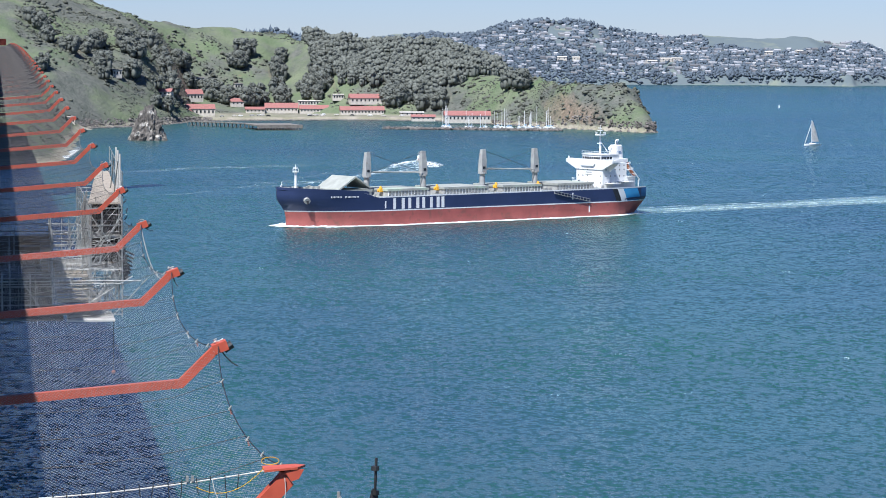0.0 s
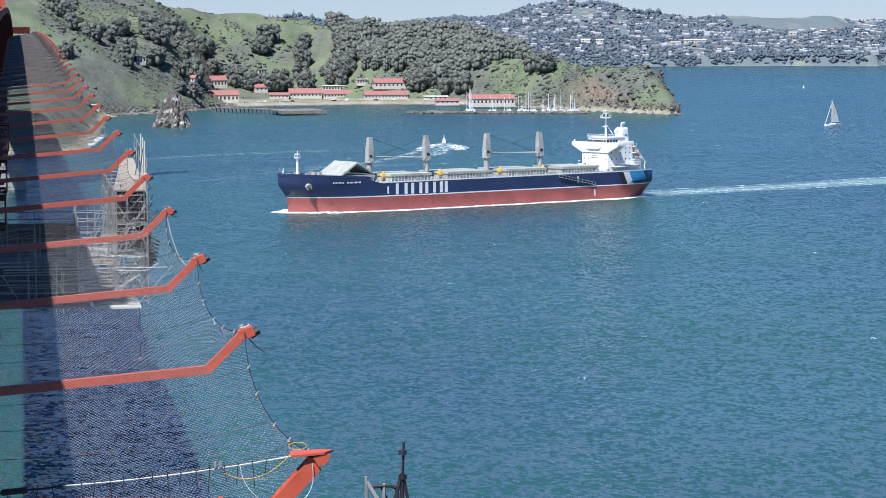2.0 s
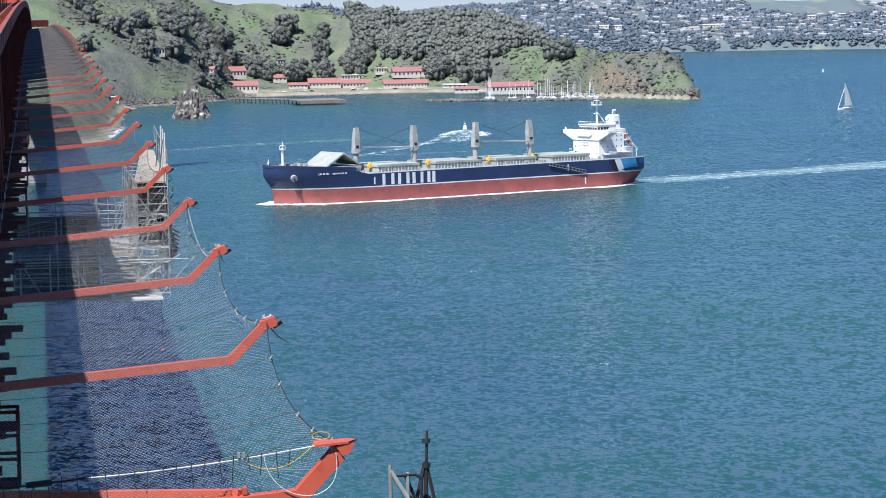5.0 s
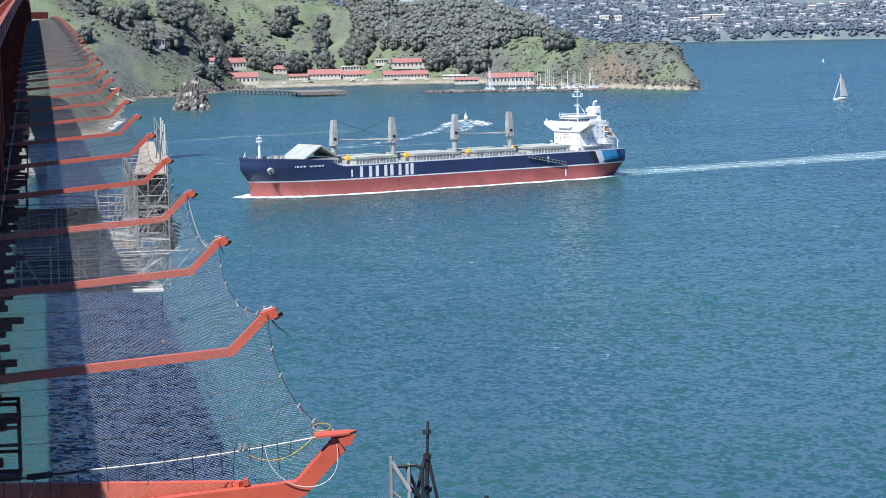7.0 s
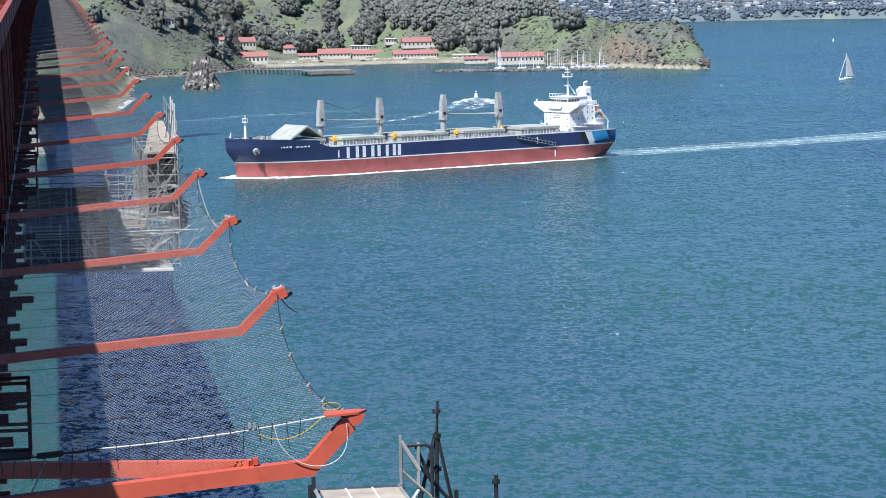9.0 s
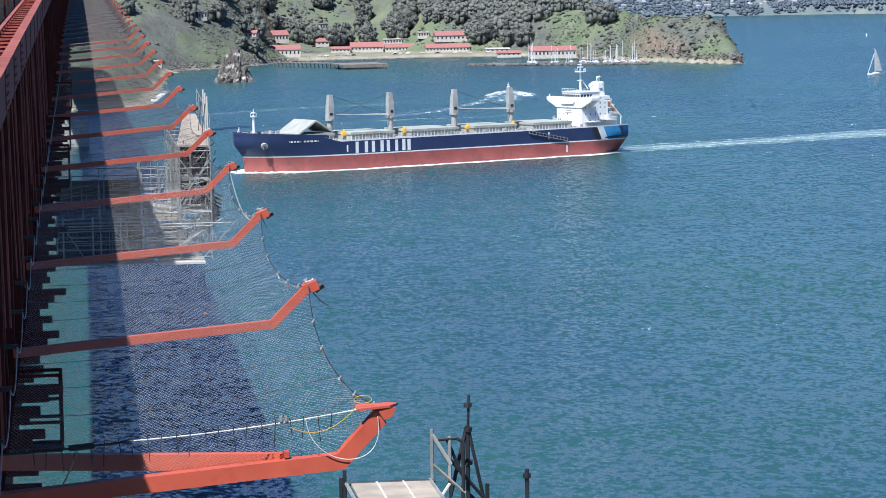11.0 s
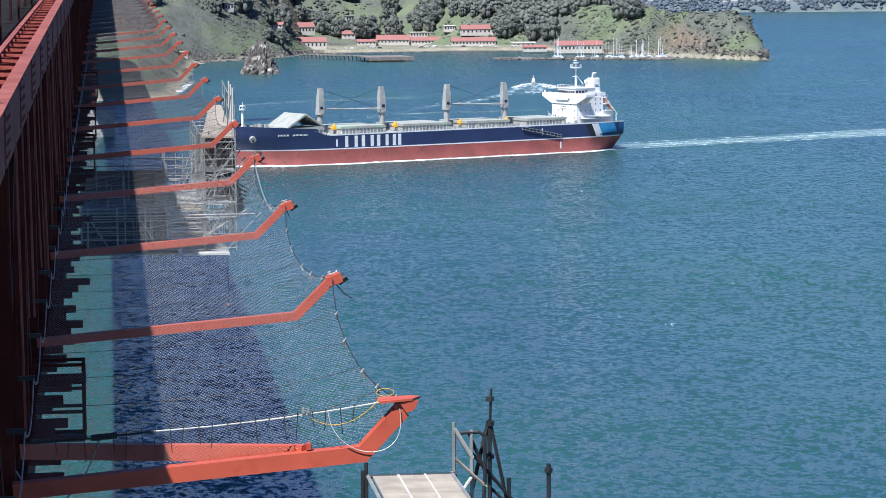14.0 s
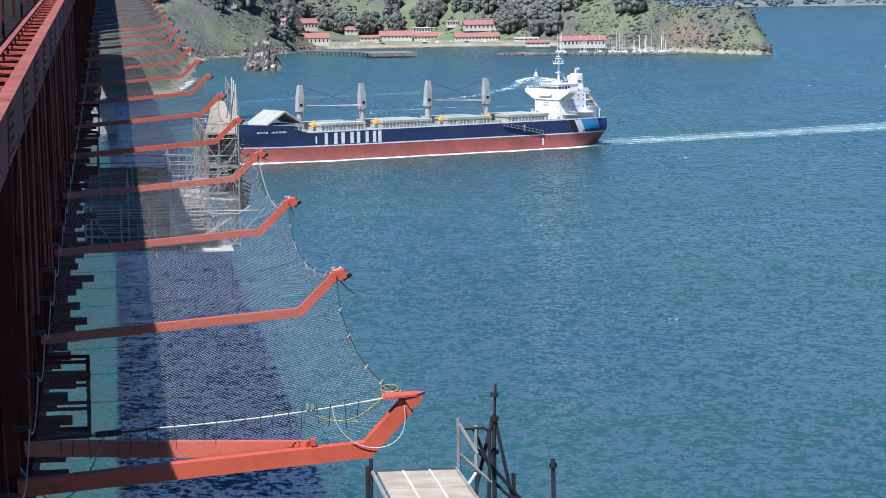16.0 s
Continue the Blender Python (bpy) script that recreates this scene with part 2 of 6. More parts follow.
def beam(bm, a, b, w, h, mi=0):
    """A rectangular bar from a to b, w across (level), h deep (upright)."""
    a, b = Vector(a), Vector(b)
    d = (b - a).normalized()
    s = d.cross(Vector((0, 0, 1)))
    s = s.normalized() if s.length > 1e-4 else Vector((1, 0, 0))
    u = s.cross(d).normalized()
    vs = [bm.verts.new(p + s * (w / 2 * i) + u * (h / 2 * j)) for p in (a, b) for i, j in ((-1, -1), (1, -1), (1, 1), (-1, 1))]
    for q in ((3, 2, 1, 0), (4, 5, 6, 7), (0, 1, 5, 4), (1, 2, 6, 5), (2, 3, 7, 6), (3, 0, 4, 7)):
        bm.faces.new([vs[i] for i in q]).material_index = mi
    return bm


def camber(y):
    """Rise of the bridge deck along its main span."""
    return 0.02 * y - 0.02 * y * y / 1280


def curve(x, knots):
    return float(np.interp(x, [k[0] for k in knots], [k[1] for k in knots]))


# ---- sea ----
def sea():
    bm = bmesh.new()
    xs = [-6000, -2500, -800, 0, 800, 2500, 6000]
    ys = [-3000, -500, 300, 1000, 1800, 2600, 3400, 4990]
    g = [[bm.verts.new((x, y, 0)) for x in xs] for y in ys]
    for j in range(len(ys) - 1):
        for i in range(len(xs) - 1):
            bm.faces.new((g[j][i], g[j][i + 1], g[j + 1][i + 1], g[j + 1][i]))
    tagged(obj("water", bm, "water"), "teal-blue ruffled bay water", "water", kind="structure")


sea()


# ---- land ----
def fbm(x, y, s, o=4):
    return noise.fractal(Vector((x * s, y * s, 3.7)), 1.0, 2.0, o)


SHORE = [(-700, 1900), (-200, 2100), (-60, 2180), (0, 2215), (44, 2245), (74, 2285), (110, 2330), (150, 2400), (185, 2500), (320, 2530), (400, 2500), (470, 2300), (500, 2225), (522, 2180), (533, 2195), (548, 2330), (590, 2600), (640, 3000)]
CREST_Z = [(-700, 190), (-200, 175), (20, 128), (46, 116), (95, 103), (150, 92), (182, 82), (215, 80), (250, 82), (285, 76), (306, 62), (330, 63), (350, 66), (392, 62), (445, 51), (480, 40), (497, 31), (535, 28), (548, 22), (560, 5)]
CREST_Y = [(-700, 2700), (95, 2750), (285, 2860), (330, 2720), (488, 2660), (505, 2400), (560, 2390), (640, 2600)]


def land_height(x, y):
    ys = curve(x, SHORE)
    yc = max(curve(x, CREST_Y), ys + 60)
    zc = curve(x, CREST_Z)
    # low rocky point that runs out under the bridge
    xc = 2 + (y - 1640) * 0.055
    point = min(1, max(0, (y - 1615) / 40)) * 26 * math.exp(-((x - xc) / (27 if x > xc else 200)) ** 2) - 4
    point += 2.5 * fbm(x, y, 0.05) if point > -3 else 0
    if y < ys:
        return max(-6, (y - ys) * 0.25, point)
    u = (y - ys) / (yc - ys)
    w = min(1, max(0, (x - 130) / 60)) * min(1, max(0, (480 - x) / 60))
    flat = 0.36 * w
    if u < 1:
        v = max(0.0, (u - flat) / (1 - flat))
        steep = zc * (1 - (1 - u) ** 2.1)
        shelf = zc * (0.65 * v * v * (3 - 2 * v) + 0.35 * v)
        z = steep * (1 - w) + shelf * w + 3.2 * min(1, (y - ys) / 9)
    else:
        z = zc + 3.2 - (u - 1) * zc * 0.55
    head = max(0, 1 - abs(x - 515) / 60)
    if head > 0 and y < yc:
        z = max(z, zc * min(1, (y - ys) / 70) ** 0.55 * min(1, head * 2.0))
    z = max(z, point)
    rough = min(1, (y - ys) / 40) * (0.25 + 0.75 * min(1, z / 30)) * (1 - 0.92 * max(0, w * (1 if u < flat else 0)))
    z += rough * (fbm(x, y, 0.0075) * 11 + fbm(x, y, 0.022) * 4.5 + fbm(x, y, 0.07) * 1.6)
    return z


def land_material():
    """Spring hillside: grass, grey-brown scrub, bare red soil, by noise and steepness."""
    m = bpy.data.materials.new("hillside")
    m.use_nodes = True
    nt = m.node_tree
    L = nt.links.new
    bs = nt.nodes["Principled BSDF"]
    bs.inputs["Roughness"].default_value = 0.95
    bs.inputs["Specular IOR Level"].default_value = 0.1
    co = nt.nodes.new("ShaderNodeTexCoord")

    def noisy(scale, detail, lo, hi):
        n = nt.nodes.new("ShaderNodeTexNoise")
        n.inputs["Scale"].default_value = scale
        n.inputs["Detail"].default_value = detail
        n.inputs["Roughness"].default_value = 0.62
        L(co.outputs["Object"], n.inputs["Vector"])
        r = nt.nodes.new("ShaderNodeMapRange")
        r.inputs[1].default_value, r.inputs[2].default_value = lo, hi
        L(n.outputs["Fac"], r.inputs[0])
        return r.outputs[0]

    def mix(f, a, b):
        x = nt.nodes.new("ShaderNodeMix")
        x.data_type = "RGBA"
        L(f, x.inputs[0])
        for s, v in ((6, a), (7, b)):
            if isinstance(v, tuple):
                x.inputs[s].default_value = (*v, 1)
            else:
                L(v, x.inputs[s])
        return x.outputs[2]

    # grass and scrub cooled a little in colour, imitating haze over the bay
    grass = mix(noisy(0.03, 6, 0.35, 0.65), (0.098, 0.130, 0.072), (0.146, 0.164, 0.106))
    scrub = mix(noisy(0.15, 5, 0.35, 0.65), (0.080, 0.089, 0.076), (0.126, 0.128, 0.112))
    base = mix(noisy(0.011, 9, 0.45, 0.555), grass, scrub)
    base = mix(noisy(0.010, 7, 0.64, 0.74), base, (0.20, 0.135, 0.095))
    geo = nt.nodes.new("ShaderNodeNewGeometry")
    sep = nt.nodes.new("ShaderNodeSeparateXYZ")
    L(geo.outputs["Normal"], sep.inputs[0])
    st = nt.nodes.new("ShaderNodeMapRange")
    st.inputs[1].default_value, st.inputs[2].default_value = 0.62, 0.42
    L(sep.outputs["Z"], st.inputs[0])
    rockc = mix(noisy(0.2, 6, 0.35, 0.65), (0.13, 0.10, 0.075), (0.26, 0.20, 0.15))
    base = mix(st.outputs[0], base, rockc)
    sp = nt.nodes.new("ShaderNodeSeparateXYZ")
    L(co.outputs["Object"], sp.inputs[0])
    low = nt.nodes.new("ShaderNodeMapRange")
    low.inputs[1].default_value, low.inputs[2].default_value = 4.6, 2.6
    L(sp.outputs["Z"], low.inputs[0])
    base = mix(low.outputs[0], base, mix(noisy(0.06, 5, 0.4, 0.6), (0.30, 0.27, 0.22), (0.20, 0.19, 0.13)))
    L(base, bs.inputs["Base Color"])
    n3 = nt.nodes.new("ShaderNodeTexNoise")
    n3.inputs["Scale"].default_value = 0.35
    n3.inputs["Detail"].default_value = 6
    L(co.outputs["Object"], n3.inputs["Vector"])
    bp = nt.nodes.new("ShaderNodeBump")
    bp.inputs["Distance"].default_value = 2.0
    bp.inputs["Strength"].default_value = 0.7
    L(n3.outputs["Fac"], bp.inputs["Height"])
    L(bp.outputs[0], bs.inputs["Normal"])
    return m


MAT["hill"] = land_material()


def land():
    xs = np.concatenate([np.arange(-700, -60, 40.0), np.arange(-60, 650, 5.0)])
    ys = np.concatenate([np.arange(1540, 2200, 10.0), np.arange(2200, 2900, 6.0), np.arange(2900, 3300, 40.0)])
    vs = [(x, y, land_height(x, y)) for y in ys for x in xs]
    nx = len(xs)
    fs = [(j * nx + i, j * nx + i + 1, (j + 1) * nx + i + 1, (j + 1) * nx + i) for j in range(len(ys) - 1) for i in range(nx - 1)]
    me = bpy.data.meshes.new("headland")
    me.from_pydata([tuple(map(float, v)) for v in vs], [], fs)
    me.materials.append(MAT["hill"])
    for p in me.polygons:
        p.use_smooth = True
    tagged(new("ground", me), "green grassy coastal hills with scrub and bare soil", "hillside", kind="structure")


land()

FAR_TOP = [(-900, 60), (300, 80), (347, 90), (400, 84), (447, 80), (497, 92), (562, 78), (640, 70), (710, 82), (795, 89), (860, 90), (898, 103), (930, 107), (976, 117), (1053, 116), (1080, 105), (1121, 96), (1226, 96), (1274, 94), (1440, 98), (1545, 99), (1580, 88), (1610, 84), (1800, 80)]


def far_base(x):
    return curve(x, [(-900, 4300), (600, 4300), (700, 4650), (1300, 4640), (1440, 4520), (1470, 4620), (1900, 4700)])


def far_height(x, y):
    base = far_base(x)
    u = min(1, max(0, (y - base) / (4930 - base)))
    cliff = 12 * max(0, min(1, (x - 1150) / 100)) * min(1, max(0, (y - base) / 8))
    return -1 + max(cliff, 0) + (curve(x, FAR_TOP) - cliff) * (u ** 0.8) + min(1, u * 4) * (fbm(x, y * 0.4, 0.012) * 7 + fbm(x, y, 0.04) * 2)


def far_land():
    xs = np.arange(-900, 1900, 8.0)
    ys = np.concatenate([np.arange(4280, 4500, 30.0), np.arange(4500, 4960, 9.0)])
    nx = len(xs)
    vs = [(float(x), float(y), far_height(x, y)) for y in ys for x in xs]
    fs = [(j * nx + i, j * nx + i + 1, (j + 1) * nx + i + 1, (j + 1) * nx + i) for j in range(len(ys) - 1) for i in range(nx - 1)]
    me = bpy.data.meshes.new("far_hills")
    me.from_pydata(vs, [], fs)
    # ground colour greyed and blued to stand in for haze
    me.materials.append(material("haze_tinted_hillside", (0.17, 0.19, 0.155), (0.13, 0.155, 0.15), rough=0.95, scale=0.012, c=(0.11, 0.135, 0.145), c_scale=0.02, c_cut=0.42, spec=0.1))
    for p in me.polygons:
        p.use_smooth = True
    tagged(new("backdrop", me), "far hillside tinted for haze, covered with trees and houses", "far hills", kind="structure")


far_land()


# ---- walkway round the tower, underfoot ----
bm = bmesh.new()
box(bm, -2.3, 2.4, -9.0, 1.2, 71.05, 71.3)
tagged(obj("pavement", bm, "concrete"), "grey concrete bridge walkway round the tower", "walkway", kind="structure")


# ---- safety net along the bridge ----
PANEL = 15.24
ARM_Y = 42.5
ARMS = 82


def arm_thing(y, first=False):
    """One cranked net support with its end plate; local x outward from the truss."""
    a = empty("net_support", pose(0, y, camber(y)))
    bm = bmesh.new()
    w, h = (0.27, 0.25) if first else (0.20, 0.18)
    root, elbow, tip = Vector((-1.55, 0, 64.28)), Vector((3.84, 0, 64.72)), Vector((4.56, 0, 65.42))
    if first:
        tip = Vector((4.48, 0, 65.40))
    prof = []
    for p, nrm in ((root, Vector((-0.08, 0, 1))), (elbow, Vector((-0.44, 0, 0.96))), (tip, Vector((-0.70, 0, 0.71)))):
        prof.append([p + Vector((0, s * w / 2, 0)) + nrm * (k * h / 2) for s, k in ((-1, -1), (1, -1), (1, 1), (-1, 1))])
    vv = [[bm.verts.new(c) for c in r] for r in prof]
    for r0, r1 in zip(vv, vv[1:]):
        for i in range(4):
            bm.faces.new((r0[i], r0[(i + 1) % 4], r1[(i + 1) % 4], r1[i]))
    bm.faces.new(vv[0][::-1])
    bm.faces.new(vv[-1])
    bmesh.ops.recalc_face_normals(bm, faces=bm.faces)
    part("beam", bm, "orange", a)
    bm = bmesh.new()
    if first:
        box(bm, -0.10, 0.10, -0.13, 0.13, -0.04, 0.04, Matrix.Translation(tip + Vector((-0.02, 0, 0.06))))
    else:
        box(bm, -0.16, 0.16, -0.17, 0.17, -0.10, 0.10, Matrix.Translation(tip + Vector((0.10, 0, 0.06))) @ pose(0, 0, 0, 0, -20, 0))
    part("end_plate", bm, "orange", a)
    if first:
        tagged(a, "orange painted cranked steel net support beam with a tip plate", "net support", group="net supports along the bridge")
        return a
    bm = bmesh.new()
    tube(bm, tip + Vector((0.18, 0, 0.0)), tip + Vector((0.36, 0, 0.12)), 0.09, 8)
    part("end_cap", bm, "black", a, "dark open end of the support tube")
    # lashing bars, which also draw the net lacing's shadow stripes
    lash = bmesh.new()
    for q in range(46):
        x = -1.3 + q * 0.112
        z = 64.28 + (x + 1.55) * 0.0816
        beam(lash, (x, -w / 2 - 0.003, z - h / 2), (x + 0.07, -w / 2 - 0.003, z + h / 2), 0.006, 0.006)
        beam(lash, (x + 0.07, -w / 2, z + h / 2 + 0.003), (x + 0.05, w / 2, z + h / 2 + 0.003), 0.006, 0.006)
    part("lashing", lash, "net", a, "thin grey bars for lashing and its shadow stripes along the beam")["kind"] = "stuff"
    tagged(a, "orange painted cranked steel net support beam", "net support", group="net supports along the bridge")
    return a


first_arm = arm_thing(ARM_Y, True)
second_arm = arm_thing(ARM_Y + PANEL)
for k in range(2, ARMS):
    yk = ARM_Y + PANEL * k
    copy_thing(second_arm, pose(0, yk, camber(yk)))


def net_z(x):
    return curve(x, [(-1.4, 64.45), (3.84, 64.90), (4.7, 65.60)])


def net_panel(k):
    y0 = ARM_Y + PANEL * k
    cell = 0.31 if k < 3 else 0.42 if k < 10 else 0.8 if k < 30 else 1.5
    r = cell * (0.0050 if k < 3 else 0.0052 if k < 6 else 0.0068 if k < 12 else 0.018)
    seg = 10 if k < 10 else 5

    def at(u, v):
        edge = 4 * v * (1 - v)
        xo = 4.62 - 0.24 * edge
        x = -1.35 + (xo + 1.35) * u
        y = y0 + PANEL * v
        return Vector((x, y, (net_z(x) * (1 - edge) + (64.5 + 0.125 * (x + 1.35)) * edge) + camber(y) - 0.30 * edge * math.sin(math.pi * min(1, u * 0.8))))

    vs, fs = [], []

    def wire(p0, p1):
        pts = [at(p0[0] + (p1[0] - p0[0]) * i / seg, p0[1] + (p1[1] - p0[1]) * i / seg) for i in range(seg + 1)]
        base = len(vs)
        for p in pts:
            vs.extend(((p.x, p.y, p.z + r), (p.x - r, p.y - r * 0.5, p.z - r * 0.6), (p.x + r, p.y + r * 0.5, p.z - r * 0.6)))
        for i in range(seg):
            b = base + 3 * i
            for q in range(3):
                q2 = (q + 1) % 3
                fs.append((b + q, b + q2, b + 3 + q2, b + 3 + q))

    width = 6.0
    nu, nv = int(width / cell), int(PANEL / cell)
    for i in range(int(-2.6 * nv), nv + 1):
        # the diamonds are drawn out along the bridge
        v0 = i / nv * 1.0
        dv = 1.5
        for sgn in (1, -1):
            a0, a1 = (v0, v0 + dv) if sgn > 0 else (v0 + dv, v0)
            if max(a0, a1) <= 0 or min(a0, a1) >= 1:
                continue
            u0, u1 = 0.0, 1.0
            if a0 != a1:
                def cl(val):
                    return (val - a0) / (a1 - a0)
                lo, hi = sorted((cl(0), cl(1)))
                u0, u1 = max(0, lo), min(1, hi)
            if u1 - u0 > 0.02:
                wire((u0, a0 + (a1 - a0) * u0), (u1, a0 + (a1 - a0) * u1))
    me = bpy.data.meshes.new("mesh")
    me.from_pydata(vs, [], fs)
    me.materials.append(MAT["sunlit_net" if k < 3 else "net"])
    net = empty("safety_net")
    new("mesh", me).parent = net
    bm = bmesh.new()
    chain(bm, [at(1, i / 12) for i in range(13)], 0.011 if k < 4 else 0.016 if k < 10 else 0.03, 5)
    part("edge_cable", bm, "black" if k < 4 else "net", net, "steel edge cable")
    if k < 8:
        for q in range(1, 5):
            bm = bmesh.new()
            chain(bm, [at(i / 6, q / 5) + Vector((0, 0, 0.02)) for i in range(7)], 0.006, 4)
            part("cross_cable", bm, "net", net, "thin dark cross cable")
    tagged(net, "grey steel mesh safety net between support beams", "safety net", group="nets along the bridge", kind="")


for k in range(ARMS - 1):
    net_panel(k)


# ---- bridge truss ----
def truss():
    t = empty("bridge_truss")
    near = 300.0
    step = PANEL / 2
    # chords, in straight lengths that follow the camber
    ys = [20 + step * i for i in range(166)]
    zt, zbm = 70.28, 63.1
    for nm, x0, x1, z0, z1 in (("top_chord", -1.62, -1.50, zt - 0.95, zt), ("top_flange", -1.70, -1.46, zt + 0.003, zt + 0.03), ("inner_flange", -2.3, -2.18, zt - 0.95, zt), ("chord_floor", -2.17, -1.63, zt - 0.95, zt - 0.9), ("bottom_chord", -2.3, -1.5, zbm - 0.5, zbm + 0.4)):
        bm = bmesh.new()
        prev = None
        for y in ys:
            c = camber(y)
            cur = [bm.verts.new((x, y, z + c)) for x, z in ((x0, z0), (x1, z0), (x1, z1), (x0, z1))]
            if prev:
                for i in range(4):
                    bm.faces.new((prev[i], prev[(i + 1) % 4], cur[(i + 1) % 4], cur[i]))
            prev = cur
        bmesh.ops.recalc_face_normals(bm, faces=bm.faces)
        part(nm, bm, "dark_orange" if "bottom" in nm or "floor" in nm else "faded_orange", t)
    # posts and diagonals carry the shade in their paint colour
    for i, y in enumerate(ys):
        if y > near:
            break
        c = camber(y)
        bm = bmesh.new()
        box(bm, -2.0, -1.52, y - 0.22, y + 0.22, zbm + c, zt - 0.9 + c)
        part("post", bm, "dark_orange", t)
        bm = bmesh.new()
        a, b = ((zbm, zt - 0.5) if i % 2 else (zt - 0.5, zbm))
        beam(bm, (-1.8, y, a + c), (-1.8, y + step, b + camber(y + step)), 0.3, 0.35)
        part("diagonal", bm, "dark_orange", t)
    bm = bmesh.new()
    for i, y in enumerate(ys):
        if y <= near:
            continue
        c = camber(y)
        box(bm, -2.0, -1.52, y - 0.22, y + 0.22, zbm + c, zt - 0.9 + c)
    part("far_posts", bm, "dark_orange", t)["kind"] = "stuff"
    # lacing plates on top of the chord
    bm = bmesh.new()
    y = 22.0
    k = 0
    while y < 260:
        c = camber(y)
        a, b = ((-2.2, -1.66) if k % 2 else (-1.66, -2.2))
        beam(bm, (a, y, zt - 0.12 + c), (b, y + 0.75, zt - 0.12 + c), 0.13, 0.05)
        box(bm, a - 0.09, a + 0.09, y - 0.16, y + 0.16, zt - 0.09 + c, zt - 0.03 + c)
        y += 1.25
        k += 1
    part("lacing", bm, "chord_red", t)["kind"] = "stuff"
    tagged(t, "red-orange riveted steel bridge truss, its posts coloured dark for shade", "bridge truss", kind="structure")
    # road deck and the west side
    bm = bmesh.new()
    prev = None
    for y in [-40] + ys + [1300, 1700]:
        c = camber(min(max(y, 0), 1290))
        cur = [bm.verts.new((x, y, z + c)) for x, z in ((-30, 69.2), (-2.35, 69.2), (-2.35, 70.0), (-30, 70.0))]
        if prev:
            for i in range(4):
                bm.faces.new((prev[i], prev[(i + 1) % 4], cur[(i + 1) % 4], cur[i]))
        prev = cur
    bmesh.ops.recalc_face_normals(bm, faces=bm.faces)
    tagged(obj("road_deck", bm, "asphalt"), "asphalt bridge road deck coloured near-black for shade", "bridge deck", kind="structure")


truss()


def tower():
    t = empty("bridge_tower", pose(0, 1280, 0))
    for i, (w, z0, z1) in enumerate(((10.0, 12, 60), (10.0, 60, 110), (10.0, 110, 165), (9.0, 165, 225))):
        for xc in (-9.5, -32.0):
            bm = bmesh.new()
            for q in (-1, 0, 1):
                box(bm, xc + q * w / 3.2 - w / 6.6, xc + q * w / 3.2 + w / 6.6, -7 + abs(q) * 1.4, 7 - abs(q) * 1.4, z0, z1)
            part("leg", bm, "orange", t)
    bm = bmesh.new()
    box(bm, -45, 3, -22, 22, -10, 12)
    part("pier", bm, "concrete", t, "grey concrete tower pier")
    bm = bmesh.new()
    box(bm, -8.5, 6, -9, 9, 70, 73)
    part("walkway", bm, "dark_orange", t)
    tagged(t, "orange steel suspension bridge tower leg on a concrete pier", "bridge tower")


tower()


def near_tower():
    """The tower whose walkway the view is from, close behind and beside."""
    t = empty("bridge_tower")
    for q in (-1, 0, 1):
        bm = bmesh.new()
        box(bm, -8.0 + q * 3.3 - 1.62, -8.0 + q * 3.3 + 1.62, -15 + abs(q) * 1.4, -1.2 - abs(q) * 1.4, 12, 225)
        part("leg", bm, "orange", t)
    bm = bmesh.new()
    box(bm, -20, 12, -40, 12, -10, 12)
    part("pier", bm, "concrete", t, "grey concrete tower pier")
    tagged(t, "orange steel suspension bridge tower beside the walkway", "bridge tower")


near_tower()


# ---- cargo ship ----
def hull_half(s, z):
    """Half breadth of the hull at s metres forward of midships and z above the waterline."""
    b = 16.1
    if s > 55:
        top = 55 + (45 if z > 11 else 40.5 + max(z - 5, 0) * 0.75)
        u = min(1, (s - 55) / (top - 55))
        b *= max(0.0, 1 - u ** (2.0 + max(0, z) * 0.09)) ** 0.75
    if s < -55:
        u = (-55 - s) / 25
        low = min(1.0, max(0, (z + 2) / 9))
        b *= 1 - u * u * (0.20 + 0.62 * (1 - low))
    return b


def deck_z(s):
    return curve(s, [(-95, 11.3), (62, 11.0), (63.5, 11.3), (68, 12.9), (100, 14.6)])


SHIP_POSE = [(0.0, 198.2, 1127.0, -152.5), (8.0, 160.8, 1108.6, -153.3), (16.0, 123.3, 1090.2, -154.1)]


def hull_strip(name, f0, f1, mat, s0, s1, parent, label="", n=70, off=0.0, sides=(1, -1), rows=1, slant=0.0):
    """A band of plating between two heights given along the ship."""
    bm = bmesh.new()
    for sd in sides:
        prev = None
        for i in range(n + 1):
            s = s0 + (s1 - s0) * i / n
            cur = []
            for q in range(rows + 1):
                z = f0(s) + (f1(s) - f0(s)) * q / rows
                bow = 55 + (45 if z > 11 else 40.5 + max(z - 5, 0) * 0.75)
                se = min(s, bow) + slant * (z - 8.4)
                cur.append(bm.verts.new((se, sd * (hull_half(se, z) + off), z)))
            if prev:
                for q in range(rows):
                    fc = (prev[q], cur[q], cur[q + 1], prev[q + 1])
                    bm.faces.new(fc if sd < 0 else fc[::-1])
            prev = cur
    return part(name, bm, mat, parent, label, smooth=True)


